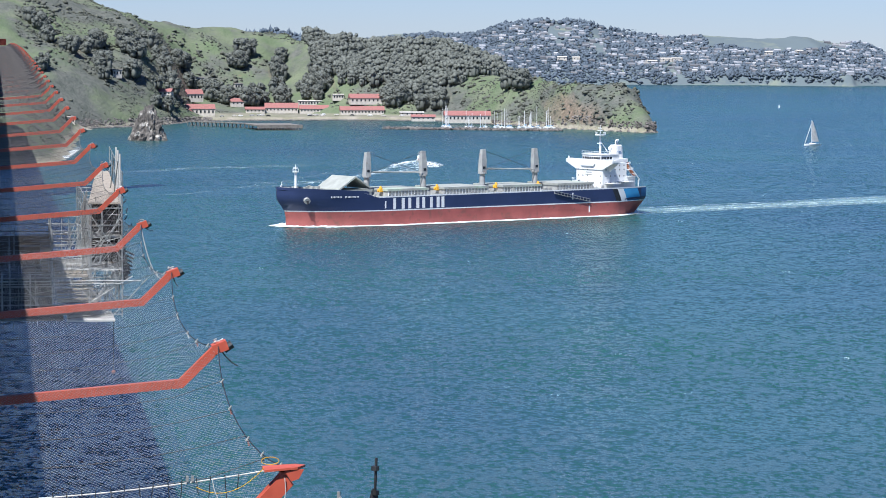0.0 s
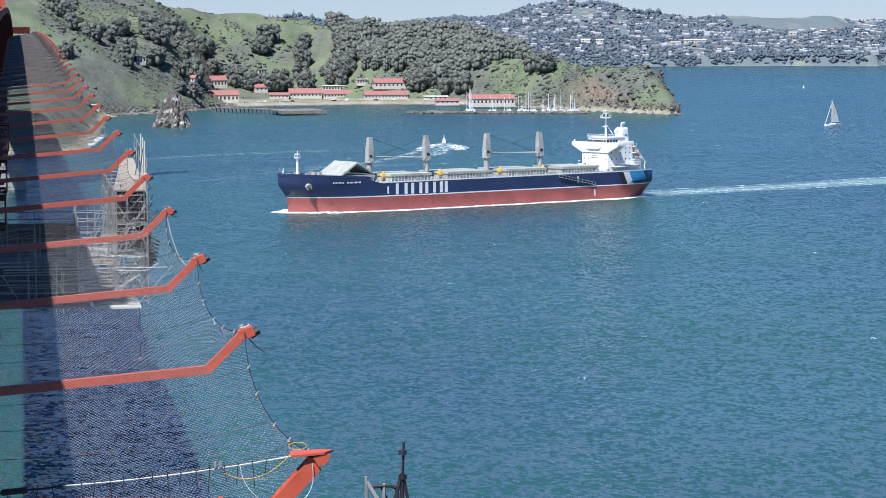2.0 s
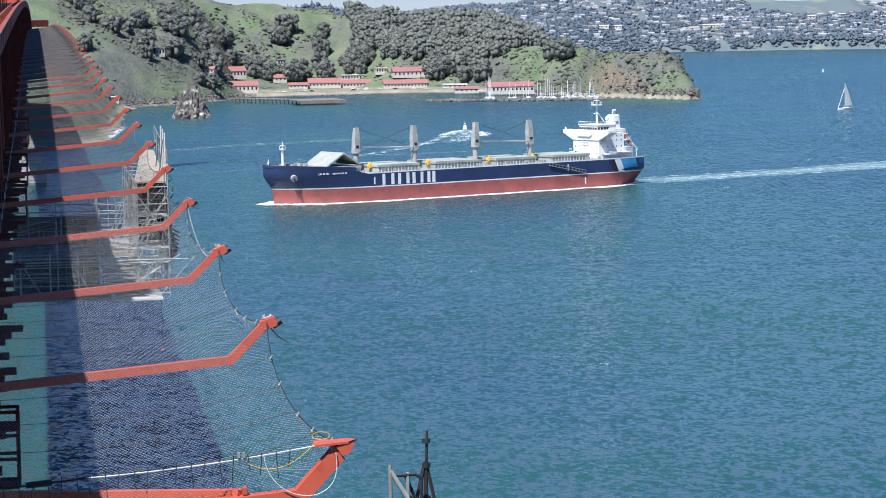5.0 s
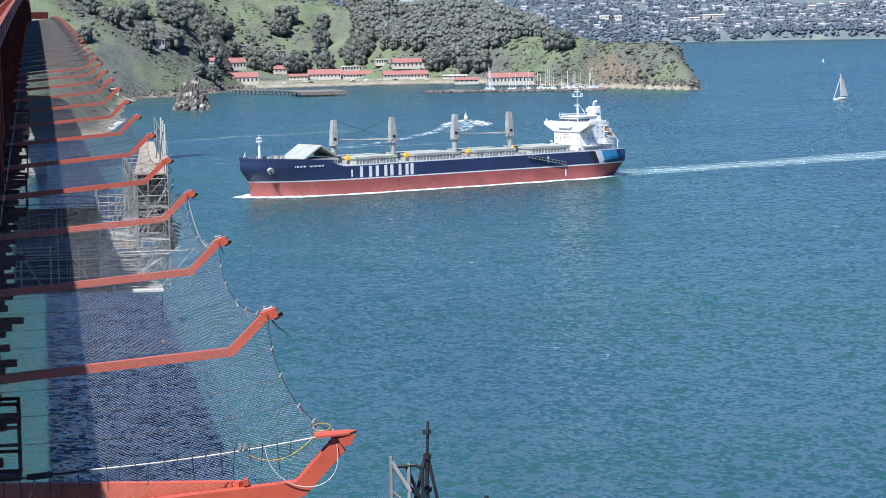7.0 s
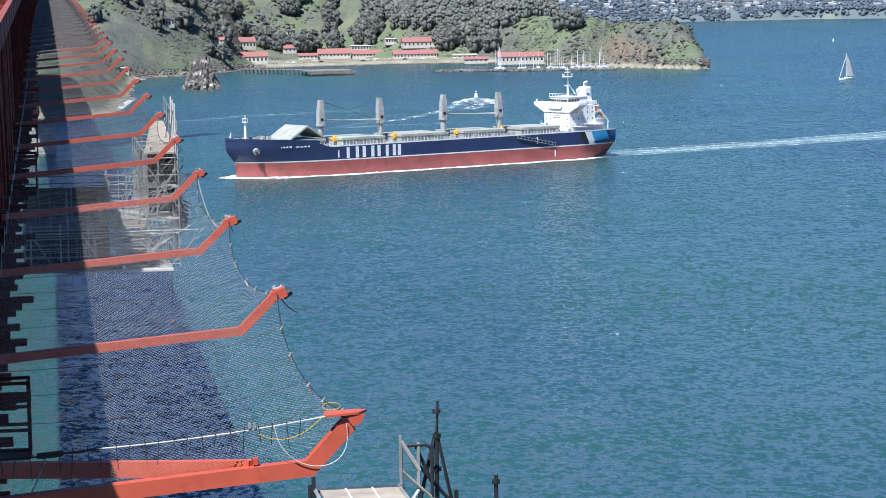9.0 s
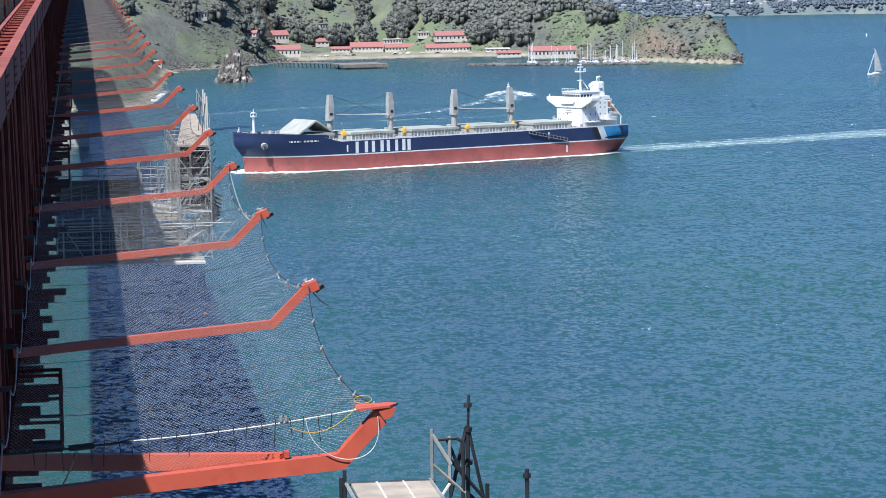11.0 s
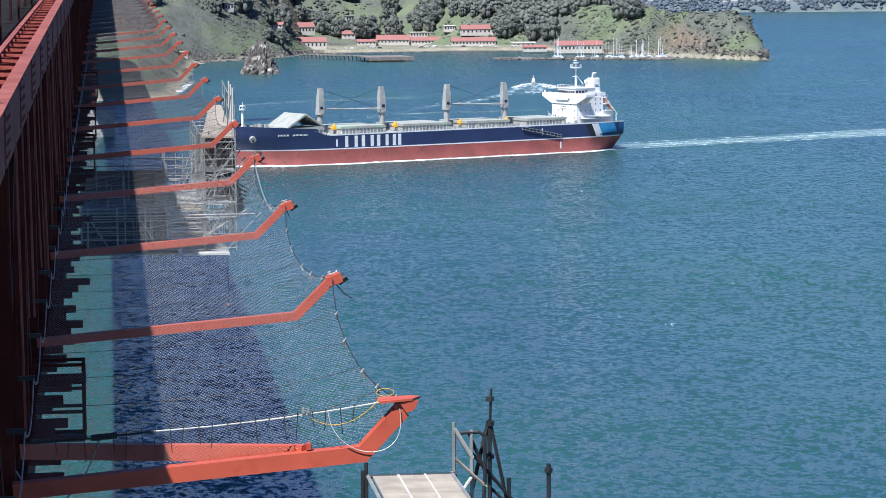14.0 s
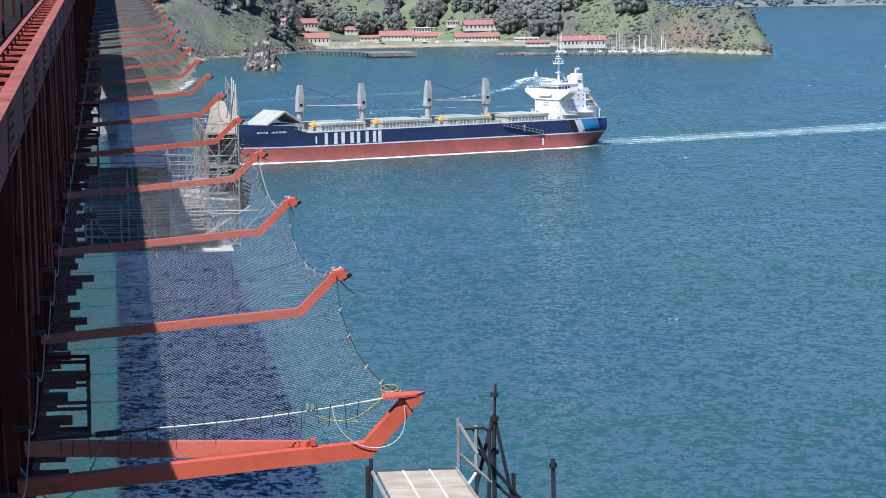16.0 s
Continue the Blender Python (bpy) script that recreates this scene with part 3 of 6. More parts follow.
def ship():
    sh = empty("cargo_ship")
    S0, S1 = -80.0, 100.0
    wl = lambda s: 5.6 + 0.25 * max(0, (s - 40) / 60)
    hull_strip("bottom_plating", lambda s: -3.0, wl, "hull_red", S0, S1, sh, "red antifouling hull bottom", rows=4)
    hull_strip("waterline_stripe", wl, lambda s: wl(s) + 0.45, "ship_white", S0, S1, sh, "white painted line", off=0.03)
    hull_strip("side_plating", lambda s: wl(s) + 0.0, deck_z, "navy", S0, S1, sh, "navy blue hull side", rows=5)
    for sd in (1, -1):
        hull_strip("stern_panel", lambda s: wl(s) + 0.4, lambda s: deck_z(s) - 0.1, "sky_blue", -75.5, -66.5, sh, "light blue hull panel", slant=0.5, n=10, off=0.05, rows=3, sides=(sd,))
    for sd in (1, -1):
        hull_strip("stern_end", lambda s: wl(s) + 0.4, lambda s: deck_z(s) - 0.1, "mid_blue", -80, -76.8, sh, "darker blue stern plating", n=4, off=0.04, rows=3, sides=(sd,))
    for sd in (1, -1):
        hull_strip("stern_stripe", lambda s: wl(s) + 0.4, lambda s: deck_z(s) - 0.1, "ship_white", -66.5, -63, sh, "white hull stripe", slant=0.5, n=4, off=0.06, rows=3, sides=(sd,))
    for sd in (1, -1):
        hull_strip("black_stripe", lambda s: wl(s) + 0.4, lambda s: deck_z(s) - 0.1, "black", -63, -60, sh, "black hull stripe", slant=0.5, n=4, off=0.06, rows=3, sides=(sd,))
    hull_strip("bulwark", lambda s: deck_z(s) - 0.02, lambda s: deck_z(s) + 0.5, "ship_white", -80, 62, sh, "pale deck edge rail plate", n=40, off=-0.05)
    hull_strip("bow_bulwark", lambda s: deck_z(s) - 0.02, lambda s: deck_z(s) + 1.0, "navy", 67, 100, sh, "navy bow bulwark", n=30)
    # transom
    bm = bmesh.new()
    zs = (-3, 0, 3, 5.6, 8.5, 11.3)
    L = [bm.verts.new((S0, hull_half(S0, z), z)) for z in zs]
    Rr = [bm.verts.new((S0, -hull_half(S0, z), z)) for z in zs]
    for i in range(len(zs) - 1):
        bm.faces.new((L[i], L[i + 1], Rr[i + 1], Rr[i])).material_index = 0 if zs[i] >= 5.6 else 1
    part("transom", bm, ["navy", "hull_red"], sh)
    # deck
    bm = bmesh.new()
    prev = None
    for i in range(97):
        s = -80 + 1.88 * i
        z = deck_z(s) - 0.05
        bow = min(s, 99.9)
        h = hull_half(bow, z) * 0.995
        cur = [bm.verts.new((bow, h, z)), bm.verts.new((bow, -h, z))]
        if prev:
            bm.faces.new((prev[0], prev[1], cur[1], cur[0]))
        prev = cur
    part("main_deck", bm, "deck_grey", sh, "grey-green steel deck")
    # hatches
    for a, b in ((60, 77), (33.5, 53), (3, 25), (-25, -5), (-53, -34)):
        hb = bmesh.new()
        w = 9.5 if a < 55 else 7.5
        box(hb, a, b, -w, w, 10.9, 13.0)
        hatch = part("hatch_coaming", hb, "ship_grey", sh)
        bm = bmesh.new()
        npl = 4
        for q in range(npl):
            x0 = a - 0.4 + (b - a + 0.8) * q / npl
            box(bm, x0 + 0.05, x0 + (b - a + 0.8) / npl - 0.05, -w - 0.6, w + 0.6, 13.05, 13.95)
        part("hatch_cover", bm, "deck_grey", hatch)
        bm = bmesh.new()
        x = a
        while x < b:
            for sd in (1, -1):
                box(bm, x, x + 0.25, sd * (w + 0.1) - 0.25, sd * (w + 0.1) + 0.25, 10.9, 13.0)
            x += 1.6
        part("coaming_stay", bm, "ship_white", hatch)["kind"] = "stuff"
    # raised tent-like hatch panels near the bow
    for x0, x1, z0, z1 in ((76, 68, 13.6, 18.6), (60.5, 67.6, 14.2, 18.6)):
        bm = bmesh.new()
        vs = [bm.verts.new(p) for p in ((x0, -8.2, z0), (x0, 8.2, z0), (x1, 8.2, z1), (x1, -8.2, z1))]
        top = [bm.verts.new(v.co + Vector((0, 0, 0.7))) for v in vs]
        bm.faces.new(vs)
        bm.faces.new(top)
        for i in range(4):
            bm.faces.new((vs[i], vs[(i + 1) % 4], top[(i + 1) % 4], top[i]))
        bmesh.ops.recalc_face_normals(bm, faces=bm.faces)
        part("hatch_panel", bm, "deck_grey", sh, "raised folding hatch panel leaning as a tent")
    # cranes
    for s, jib in ((56.8, -1), (28.7, 0), (-1.7, 0), (-29.5, 1)):
        cb = bmesh.new()
        tube(cb, (s, 0, 10.9), (s, 0, 18.6), 1.15, 12)
        crane = part("crane", cb, "ship_grey", sh, "grey deck crane")
        bm = bmesh.new()
        tube(bm, (s, 0, 18.3), (s, 0, 19.0), 1.8, 12)
        part("slew_ring", bm, "ship_grey", crane)
        bm = bmesh.new()
        lean = -0.25 if jib <= 0 and s > 40 or s == -1.7 else 0.25
        prev = None
        for z, w, l in ((19.0, 1.25, 1.3), (24, 1.15, 1.2), (28.4, 0.85, 0.85)):
            cur = [bm.verts.new((s + i * l + (z - 19) * 0.03 * (1 if lean > 0 else -1), j * w, z)) for i, j in ((-1, -1), (1, -1), (1, 1), (-1, 1))]
            if prev:
                for i in range(4):
                    bm.faces.new((prev[i], prev[(i + 1) % 4], cur[(i + 1) % 4], cur[i]))
            else:
                bm.faces.new(cur[::-1])
            prev = cur
        bm.faces.new(prev)
        part("crane_house", bm, "ship_grey", crane)
        bm = bmesh.new()
        box(bm, s - 0.6, s + 0.6, 1.05, 1.32, 20.4, 21.4)
        part("cab_window", bm, "glass", crane)
        bm = bmesh.new()
        dr = -1 if s in (56.8, -1.7) else 1
        for sd in (-1, 1):
            tube(bm, (s + dr * 1.2, sd * 1.0 + (0.4 if dr > 0 else -0.4), 20.2 if dr < 0 else 19.6), (s + dr * 25.5, sd * 0.35 + (0.4 if dr > 0 else -0.4), 20.0 if dr < 0 else 20.6), 0.22, 6)
        for q in range(12):
            x0 = s + dr * (2 + 2 * q)
            tube(bm, (x0, 0.9 - q * 0.04, 20.1), (x0 + dr * 2, -0.9 + q * 0.04, 20.1), 0.1, 4)
        part("jib", bm, "ship_grey", crane)
        bm = bmesh.new()
        for sd in (-0.5, 0.5):
            tube(bm, (s, sd, 28.2), (s + dr * 25, sd, 20.4), 0.04, 4)
        part("jib_wire", bm, "black", crane)
        gb = bmesh.new()
        gx = s - 3.2 if s > -20 else s + 2.4
        box(gb, gx - 0.9, gx + 0.9, 4.2, 6.2, 12.6, 13.9)
        tube(gb, (gx, 5.2, 13.9), (gx, 5.2, 15.0), 0.6, 8, 0.25)
        tube(gb, (gx - 1.4, 5.2, 13.0), (gx, 5.2, 14.4), 0.35, 6)
        tube(gb, (gx + 1.4, 5.2, 13.0), (gx, 5.2, 14.4), 0.35, 6)
        part("cargo_grab", gb, "yellow", sh, "yellow cargo grab")
    # accommodation block
    FX, HW = -59.3, 8.7

    def prism(bm, outline, x0, x1):
        """A plate with its outline in y and z, between two places along the ship."""
        a = [bm.verts.new((x0, y, z)) for y, z in outline]
        b = [bm.verts.new((x1, y, z)) for y, z in outline]
        bm.faces.new(a)
        bm.faces.new(b)
        for k in range(len(a)):
            m = (k + 1) % len(a)
            bm.faces.new((a[k], a[m], b[m], b[k]))
        bmesh.ops.recalc_face_normals(bm, faces=bm.faces)
        return bm

    bm = bmesh.new()
    box(bm, -72.6, FX, -HW, HW, 11.0, 20.95)
    house = part("deckhouse", bm, "ship_white", sh, "white accommodation block")
    bm = prism(bmesh.new(), [(-15.3, 20.9), (-HW, 18.3), (HW, 18.3), (15.3, 20.9), (15.3, 22.2), (-15.3, 22.2)], FX + 0.05, FX + 0.35)
    part("wing_front", bm, "ship_white", house)
    bm = bmesh.new()
    box(bm, FX - 4.2, FX + 0.03, -15.3, 15.3, 20.97, 21.25)
    part("wing_deck", bm, "ship_white", house)
    for sd in (1, -1):
        bm = bmesh.new()
        box(bm, FX - 4.2, FX + 0.02, sd * 15.3 - 0.1, sd * 15.3 + 0.1, 21.26, 22.2)
        part("wing_dodger", bm, "ship_white", house)
        bm = bmesh.new()
        lo, hi = sorted((sd * 9.0, sd * 15.1))
        box(bm, FX - 4.25, FX - 4.1, lo, hi, 21.26, 22.1)
        part("wing_dodger", bm, "ship_white", house)
        bm = prism(bmesh.new(), [(sd * (HW + 0.02), 17.4), (sd * 14.6, 20.9), (sd * (HW + 0.02), 20.9)], FX - 4.0, FX - 3.75)
        part("wing_bracket", bm, "ship_white", house)
        bm = bmesh.new()
        tube(bm, (FX - 0.6, sd * 14.6, 22.2), (FX - 0.6, sd * 14.6, 23.1), 0.35, 8, 0.25)
        part("wing_lamp", bm, "ship_white", house)
    bm = bmesh.new()
    box(bm, -70.5, -60.4, -6.1, 6.1, 20.97, 24.0)
    wheel = part("wheelhouse", bm, "ship_white", house)
    bm = bmesh.new()
    box(bm, -70.8, -60.1, -6.4, 6.4, 24.01, 24.25)
    part("roof", bm, "ship_white", wheel)
    for q in range(8):
        bm = bmesh.new()
        y = -5.9 + q * 1.5
        box(bm, -60.42, -60.34, y, y + 1.15, 22.35, 23.2)
        part("wheelhouse_window", bm, "glass", wheel)
    for q in range(4):
        bm = bmesh.new()
        x = -61.9 - q * 1.55
        box(bm, x, x + 1.15, 6.08, 6.16, 22.35, 23.2)
        part("wheelhouse_window", bm, "glass", wheel)
    for z in (24.8, 25.35):
        for a, b in (((-60.3, -6.2, z), (-60.3, 6.2, z)), ((-60.3, 6.2, z), (-70.6, 6.2, z))):
            bm = bmesh.new()
            tube(bm, a, b, 0.06, 4)
            part("bridge_rail", bm, "ship_white", house)
    for q in range(12):
        bm = bmesh.new()
        a = (-60.3, -6.2 + q * 2.06, 24.2) if q < 7 else (-60.3 - (q - 6) * 2.0, 6.2, 24.2)
        tube(bm, a, (a[0], a[1], 25.4), 0.06, 4)
        part("rail_post", bm, "ship_white", house)
    rngw = random.Random(61)
    for z in (12.9, 15.5, 18.0, 19.6):
        for q in range(6):
            if rngw.random() < 0.35:
                continue
            bm = bmesh.new()
            y = -7.4 + q * 2.9
            box(bm, FX - 0.02, FX + 0.05, y, y + 0.42, z, z + 0.55)
            part("porthole", bm, "glass", house)
        for q in range(5):
            bm = bmesh.new()
            x = -71.4 + q * 2.5
            box(bm, x, x + 0.42, HW - 0.02, HW + 0.05, z, z + 0.55)
            part("porthole", bm, "glass", house)
    for y in (-7.6, -6.6):
        bm = bmesh.new()
        box(bm, FX - 0.02, FX + 0.05, y, y + 0.5, 12.6, 13.9)
        part("porthole", bm, "glass", house)
    for w, z in ((5.0, 19.0), (4.0, 17.0), (4.6, 16.1)):
        bm = bmesh.new()
        box(bm, FX - 0.01, FX + 0.04, -w / 2 - 0.4, w / 2 - 0.4, z, z + 0.35)
        part("name_bar", bm, "ship_grey", house, "faint grey lettering bar")
    bm = prism(bmesh.new(), [(-5.2, 20.5), (-4.2, 19.7), (3.4, 19.7), (4.4, 20.5)], FX + 0.36, FX + 0.9)
    part("front_gallery", bm, "ship_white", house)
    # small lookout landings and the boat deck beside the house
    for y0, y1, x0, x1, z in ((-11.6, -8.75, -60.6, -59.2, 13.4), (8.75, 13.4, -65.5, -60.6, 12.9), (8.75, 12.0, -74.5, -67.5, 13.4)):
        bm = bmesh.new()
        box(bm, x0, x1, y0, y1, z, z + 0.25)
        landing = part("landing", bm, "ship_white", house)
        for zz in (0.7, 1.2):
            bm = bmesh.new()
            yy = y0 if y0 < 0 else y1
            tube(bm, (x0, yy, z + zz), (x1, yy, z + zz), 0.07, 4)
            part("landing_rail", bm, "ship_white", landing)
    for z, x0 in ((15.4, -76.5), (18.0, -75.2), (20.4, -73.8)):
        bm = bmesh.new()
        box(bm, x0, -72.65, -HW, HW + 1.4, z, z + 0.2)
        gal = part("aft_gallery", bm, "ship_white", house)
        for zz in (0.6, 1.1):
            bm = bmesh.new()
            tube(bm, (x0, HW + 1.35, z + zz), (-72.6, HW + 1.35, z + zz), 0.06, 4)
            part("gallery_rail", bm, "ship_white", gal)
    bm = bmesh.new()
    box(bm, -77.6, -72.62, -HW, HW, 11.0, 15.35)
    part("aft_house", bm, "ship_white", house)
    bm = bmesh.new()
    box(bm, -77.0, -69.5, -4.4, 4.4, 20.96, 22.3)
    part("engine_casing", bm, "ship_white", house)
    # free-fall boat on its sloping cradle
    for y in (6.6, 9.6):
        bm = bmesh.new()
        beam(bm, (-72.8, y, 20.6), (-79.2, y, 14.0), 0.3, 0.45)
        part("davit", bm, "ship_white", house)
        bm = bmesh.new()
        beam(bm, (-78.6, y, 11.2), (-78.6, y, 14.8), 0.3, 0.3)
        part("davit_leg", bm, "ship_white", house)
    bm = bmesh.new()
    tube(bm, (-73.4, 8.1, 20.2), (-77.6, 8.1, 15.9), 1.0, 10, 0.75)
    part("lifeboat", bm, material("lifeboat_orange", (0.62, 0.22, 0.10), (0.50, 0.18, 0.09), rough=0.5), house, "orange free-fall lifeboat")
    # funnel
    bm = bmesh.new()
    prev = None
    for z, l, w in ((22.2, 2.6, 2.5), (27.3, 2.3, 2.2), (27.7, 1.9, 1.9)):
        cur = [bm.verts.new((-74.0 + l * math.copysign(abs(math.cos(a)) ** 0.5, math.cos(a)), w * math.copysign(abs(math.sin(a)) ** 0.5, math.sin(a)), z)) for a in [2 * math.pi * (i + 0.5) / 16 for i in range(16)]]
        if prev:
            for i in range(16):
                bm.faces.new((prev[i], prev[(i + 1) % 16], cur[(i + 1) % 16], cur[i]))
        prev = cur
    bm.faces.new(prev)
    funnel = part("funnel", bm, "ship_white", sh, "white funnel with a small blue mark")
    for q in range(4):
        bm = bmesh.new()
        tube(bm, (-73.0 - q * 0.8, 0.8 - q * 0.5, 27.5), (-73.0 - q * 0.8, 0.8 - q * 0.5, 29.0), 0.30, 8)
        tube(bm, (-73.0 - q * 0.8, 0.8 - q * 0.5, 28.95), (-73.6 - q * 0.8, 0.8 - q * 0.5, 29.7), 0.29, 8)
        part("exhaust_pipe", bm, "ship_white", funnel)
    for dx, dz in ((0.0, 0.0), (-0.5, -0.55)):
        bm = bmesh.new()
        box(bm, -74.6 + dx, -72.8 + dx, 2.28, 2.42, 24.9 + dz, 25.2 + dz)
        part("funnel_mark", bm, "mid_blue", funnel)
    # main mast
    bm = bmesh.new()
    tube(bm, (-65.2, 0, 24.2), (-65.2, 0, 31.6), 0.5, 8, 0.32)
    mast = part("radar_mast", bm, "ship_white", sh, "white radar mast")
    bm = bmesh.new()
    tube(bm, (-68.4, 0.6, 25.4), (-65.3, 0, 29.2), 0.2, 6)
    part("mast_stay", bm, "ship_white", mast)
    for z, r in ((31.6, 2.3), (33.4, 1.3)):
        bm = bmesh.new()
        tube(bm, (-65.2, 0, z), (-65.2, 0, z + 0.28), r, 12)
        part("mast_platform", bm, "ship_white", mast)
    for q in range(8):
        a = math.pi / 4 * q
        bm = bmesh.new()
        tube(bm, (-65.2 + 2.2 * math.cos(a), 2.2 * math.sin(a), 31.8), (-65.2 + 2.2 * math.cos(a), 2.2 * math.sin(a), 33.0), 0.09, 4)
        part("platform_post", bm, "ship_white", mast)
    bm = bmesh.new()
    tube(bm, (-65.2, 0, 31.8), (-65.2, 0, 35.6), 0.2, 6, 0.08)
    part("mast_pole", bm, "ship_white", mast)
    for z, w in ((28.2, 1.6), (34.3, 1.3)):
        bm = bmesh.new()
        box(bm, -65.0, -64.7, -w, w, z, z + 0.3)
        part("radar_bar", bm, "ship_white", mast)
    bm = bmesh.new()
    bmesh.ops.create_icosphere(bm, subdivisions=2, radius=0.9, matrix=Matrix.Translation((-68.2, 3.0, 26.4)))
    tube(bm, (-68.2, 3.0, 24.2), (-68.2, 3.0, 25.8), 0.3, 6)
    part("satellite_dome", bm, "ship_white", mast)
    taller = Matrix.Translation((0, 0, 11.0)) @ Matrix.Diagonal((1, 1, 1.08, 1)) @ Matrix.Translation((0, 0, -11.0))
    for top in (house, funnel, mast):
        for piece in [top] + list(top.children_recursive):
            piece.data.transform(taller)
    # foremast, anchor, rails, deck machinery
    bm = bmesh.new()
    tube(bm, (91, 0, 13.8), (91, 0, 22.0), 0.55, 8, 0.45)
    tube(bm, (91, 0, 21.2), (91, 0, 21.5), 1.3, 8)
    tube(bm, (91, 0, 22.6), (91, 0, 23.0), 1.0, 8)
    for q in range(6):
        a = math.pi / 3 * q
        tube(bm, (91 + 1.2 * math.cos(a), 1.2 * math.sin(a), 21.5), (91 + 1.2 * math.cos(a), 1.2 * math.sin(a), 22.6), 0.1, 4)
    tube(bm, (91, 0, 23.0), (91, 0, 24.2), 0.12, 5)
    part("foremast", bm, "ship_white", sh, "white foremast with a lantern platform")
    bm = bmesh.new()
    tube(bm, (97.5, 0, 15.0), (97.5, 0, 17.6), 0.14, 5)
    tube(bm, (98.6, 0, 14.8), (97.5, 0, 17.0), 0.1, 5)
    part("jackstaff", bm, "ship_white", sh)
    for sd in (1, -1):
        bm = bmesh.new()
        hb = hull_half(91.5, 10.4)
        tube(bm, (91.5, sd * (hb - 0.4), 10.6), (91.9, sd * (hb + 1.0), 10.2), 1.25, 12)
        pocket = part("anchor_pocket", bm, "ship_grey", sh, "grey round anchor pocket")
        bm = bmesh.new()
        tube(bm, (91.9, sd * (hb + 1.0), 10.2), (92.0, sd * (hb + 1.5), 9.3), 0.5, 6)
        part("anchor", bm, "black", pocket)
    rng = random.Random(5)
    bm = bmesh.new()
    for q in range(22):
        x, y = rng.uniform(79, 93), rng.uniform(-6, 6) * 0.9
        h = rng.uniform(0.5, 1.5)
        box(bm, x, x + rng.uniform(0.6, 1.6), y, y + rng.uniform(0.5, 1.4), 13.2, 14.2 + h)
    part("windlass_gear", bm, "ship_grey", sh)["kind"] = "stuff"
    bm = bmesh.new()
    s = -56.0
    while s < 62:
        for sd in (1, -1):
            h = hull_half(s, 11) - 0.5
            tube(bm, (s, sd * h, 11.3), (s, sd * h, 12.6), 0.07, 4)
            if rng.random() < 0.35:
                box(bm, s, s + rng.uniform(0.5, 1.8), sd * (h - 2.2) - 0.4, sd * (h - 2.2) + 0.4, 11, 11.8 + rng.random())
        s += 1.9
    for sd in (1, -1):
        for z in (11.95, 12.55):
            tube(bm, (-52, sd * 15.5, z), (57, sd * 15.5, z), 0.06, 4)
    part("deck_rail", bm, "ship_grey", sh)["kind"] = "stuff"
    # accommodation ladder stowed on the side
    bm = bmesh.new()
    for dz in (0, 1.1):
        beam(bm, (-27, 16.5, 11.3 - dz), (-46, 16.5, 7.4 - dz), 0.5, 0.16)
    for q in range(12):
        u = q / 11
        beam(bm, (-27 - 19 * u, 16.5, 11.3 - 3.9 * u), (-27 - 19 * u, 16.5, 10.2 - 3.9 * u), 0.3, 0.12)
    part("gangway_ladder", bm, "ship_grey", sh)
    # markings on both sides
    for sd in (1, -1):
        m = Matrix.Translation((55.2 if sd > 0 else 31.0, sd * 16.16, 6.35)) @ (pose(0, 0, 0, 90, 0, 180) if sd > 0 else pose(0, 0, 0, 90, 0, 0))
        cap_h = 4.3
        # trade mark as plain bars
        for x0, w in ((0.0, 1.3), (4.0, 5.0), (11.2, 4.7), (18.2, 1.3), (21.3, 4.2)):
            bm = bmesh.new()
            if w < 2:
                box(bm, x0, x0 + w, 0, cap_h, -0.04, 0.04)
            else:
                for a in (0.2, w - 1.6):
                    box(bm, x0 + a, x0 + a + 1.4, 0, cap_h, -0.04, 0.04)
            part("hull_mark", bm, "ship_white", sh, "white bars of the trade mark on the hull").matrix_basis = m
        bm = bmesh.new()
        box(bm, 58.6, 59.2, sd * 16.12 - 0.06, sd * 16.12 + 0.06, 6.8, 9.6)
        part("draught_mark", bm, "ship_white", sh)
        for s_ in (-37.0, -46.0):
            bm = bmesh.new()
            box(bm, s_ - 0.3, s_ + 0.3, sd * 16.12 - 0.06, sd * 16.12 + 0.06, 7.4 if s_ > -40 else 1.8, 10.2 if s_ > -40 else 4.6)
            part("draught_mark", bm, "ship_white", sh)
    s_ = 83.0
    for wide in (0.3, 0.8, 0.8, 0.3, 0.8, 0, 0.8, 0.8, 0.3, 0.8, 0.8, 0.8):
        if wide:
            z = 11.4
            y = hull_half(s_, z) + 0.12
            d = Vector((-1.0, hull_half(s_ - 0.5, z) - hull_half(s_ + 0.5, z), 0)).normalized()
            rot = Matrix(((d.x, 0, d.y, 0), (d.y, 0, -d.x, 0), (0, 1, 0, 0), (0, 0, 0, 1)))
            bm = bmesh.new()
            box(bm, 0, min(0.22, wide), 0, 0.62, -0.05, 0.05)
            if wide > 0.5:
                box(bm, 0.5, 0.72, 0, 0.62, -0.05, 0.05)
            part("name_bar", bm, "ship_white", sh, "small white bar of the bow name").matrix_basis = Matrix.Translation((s_, y, z)) @ rot
        s_ -= 0.55 if wide == 0.3 else 1.12
    tagged(sh, "navy and red bulk cargo ship with grey deck cranes", "cargo ship")
    return sh


SHIP = ship()


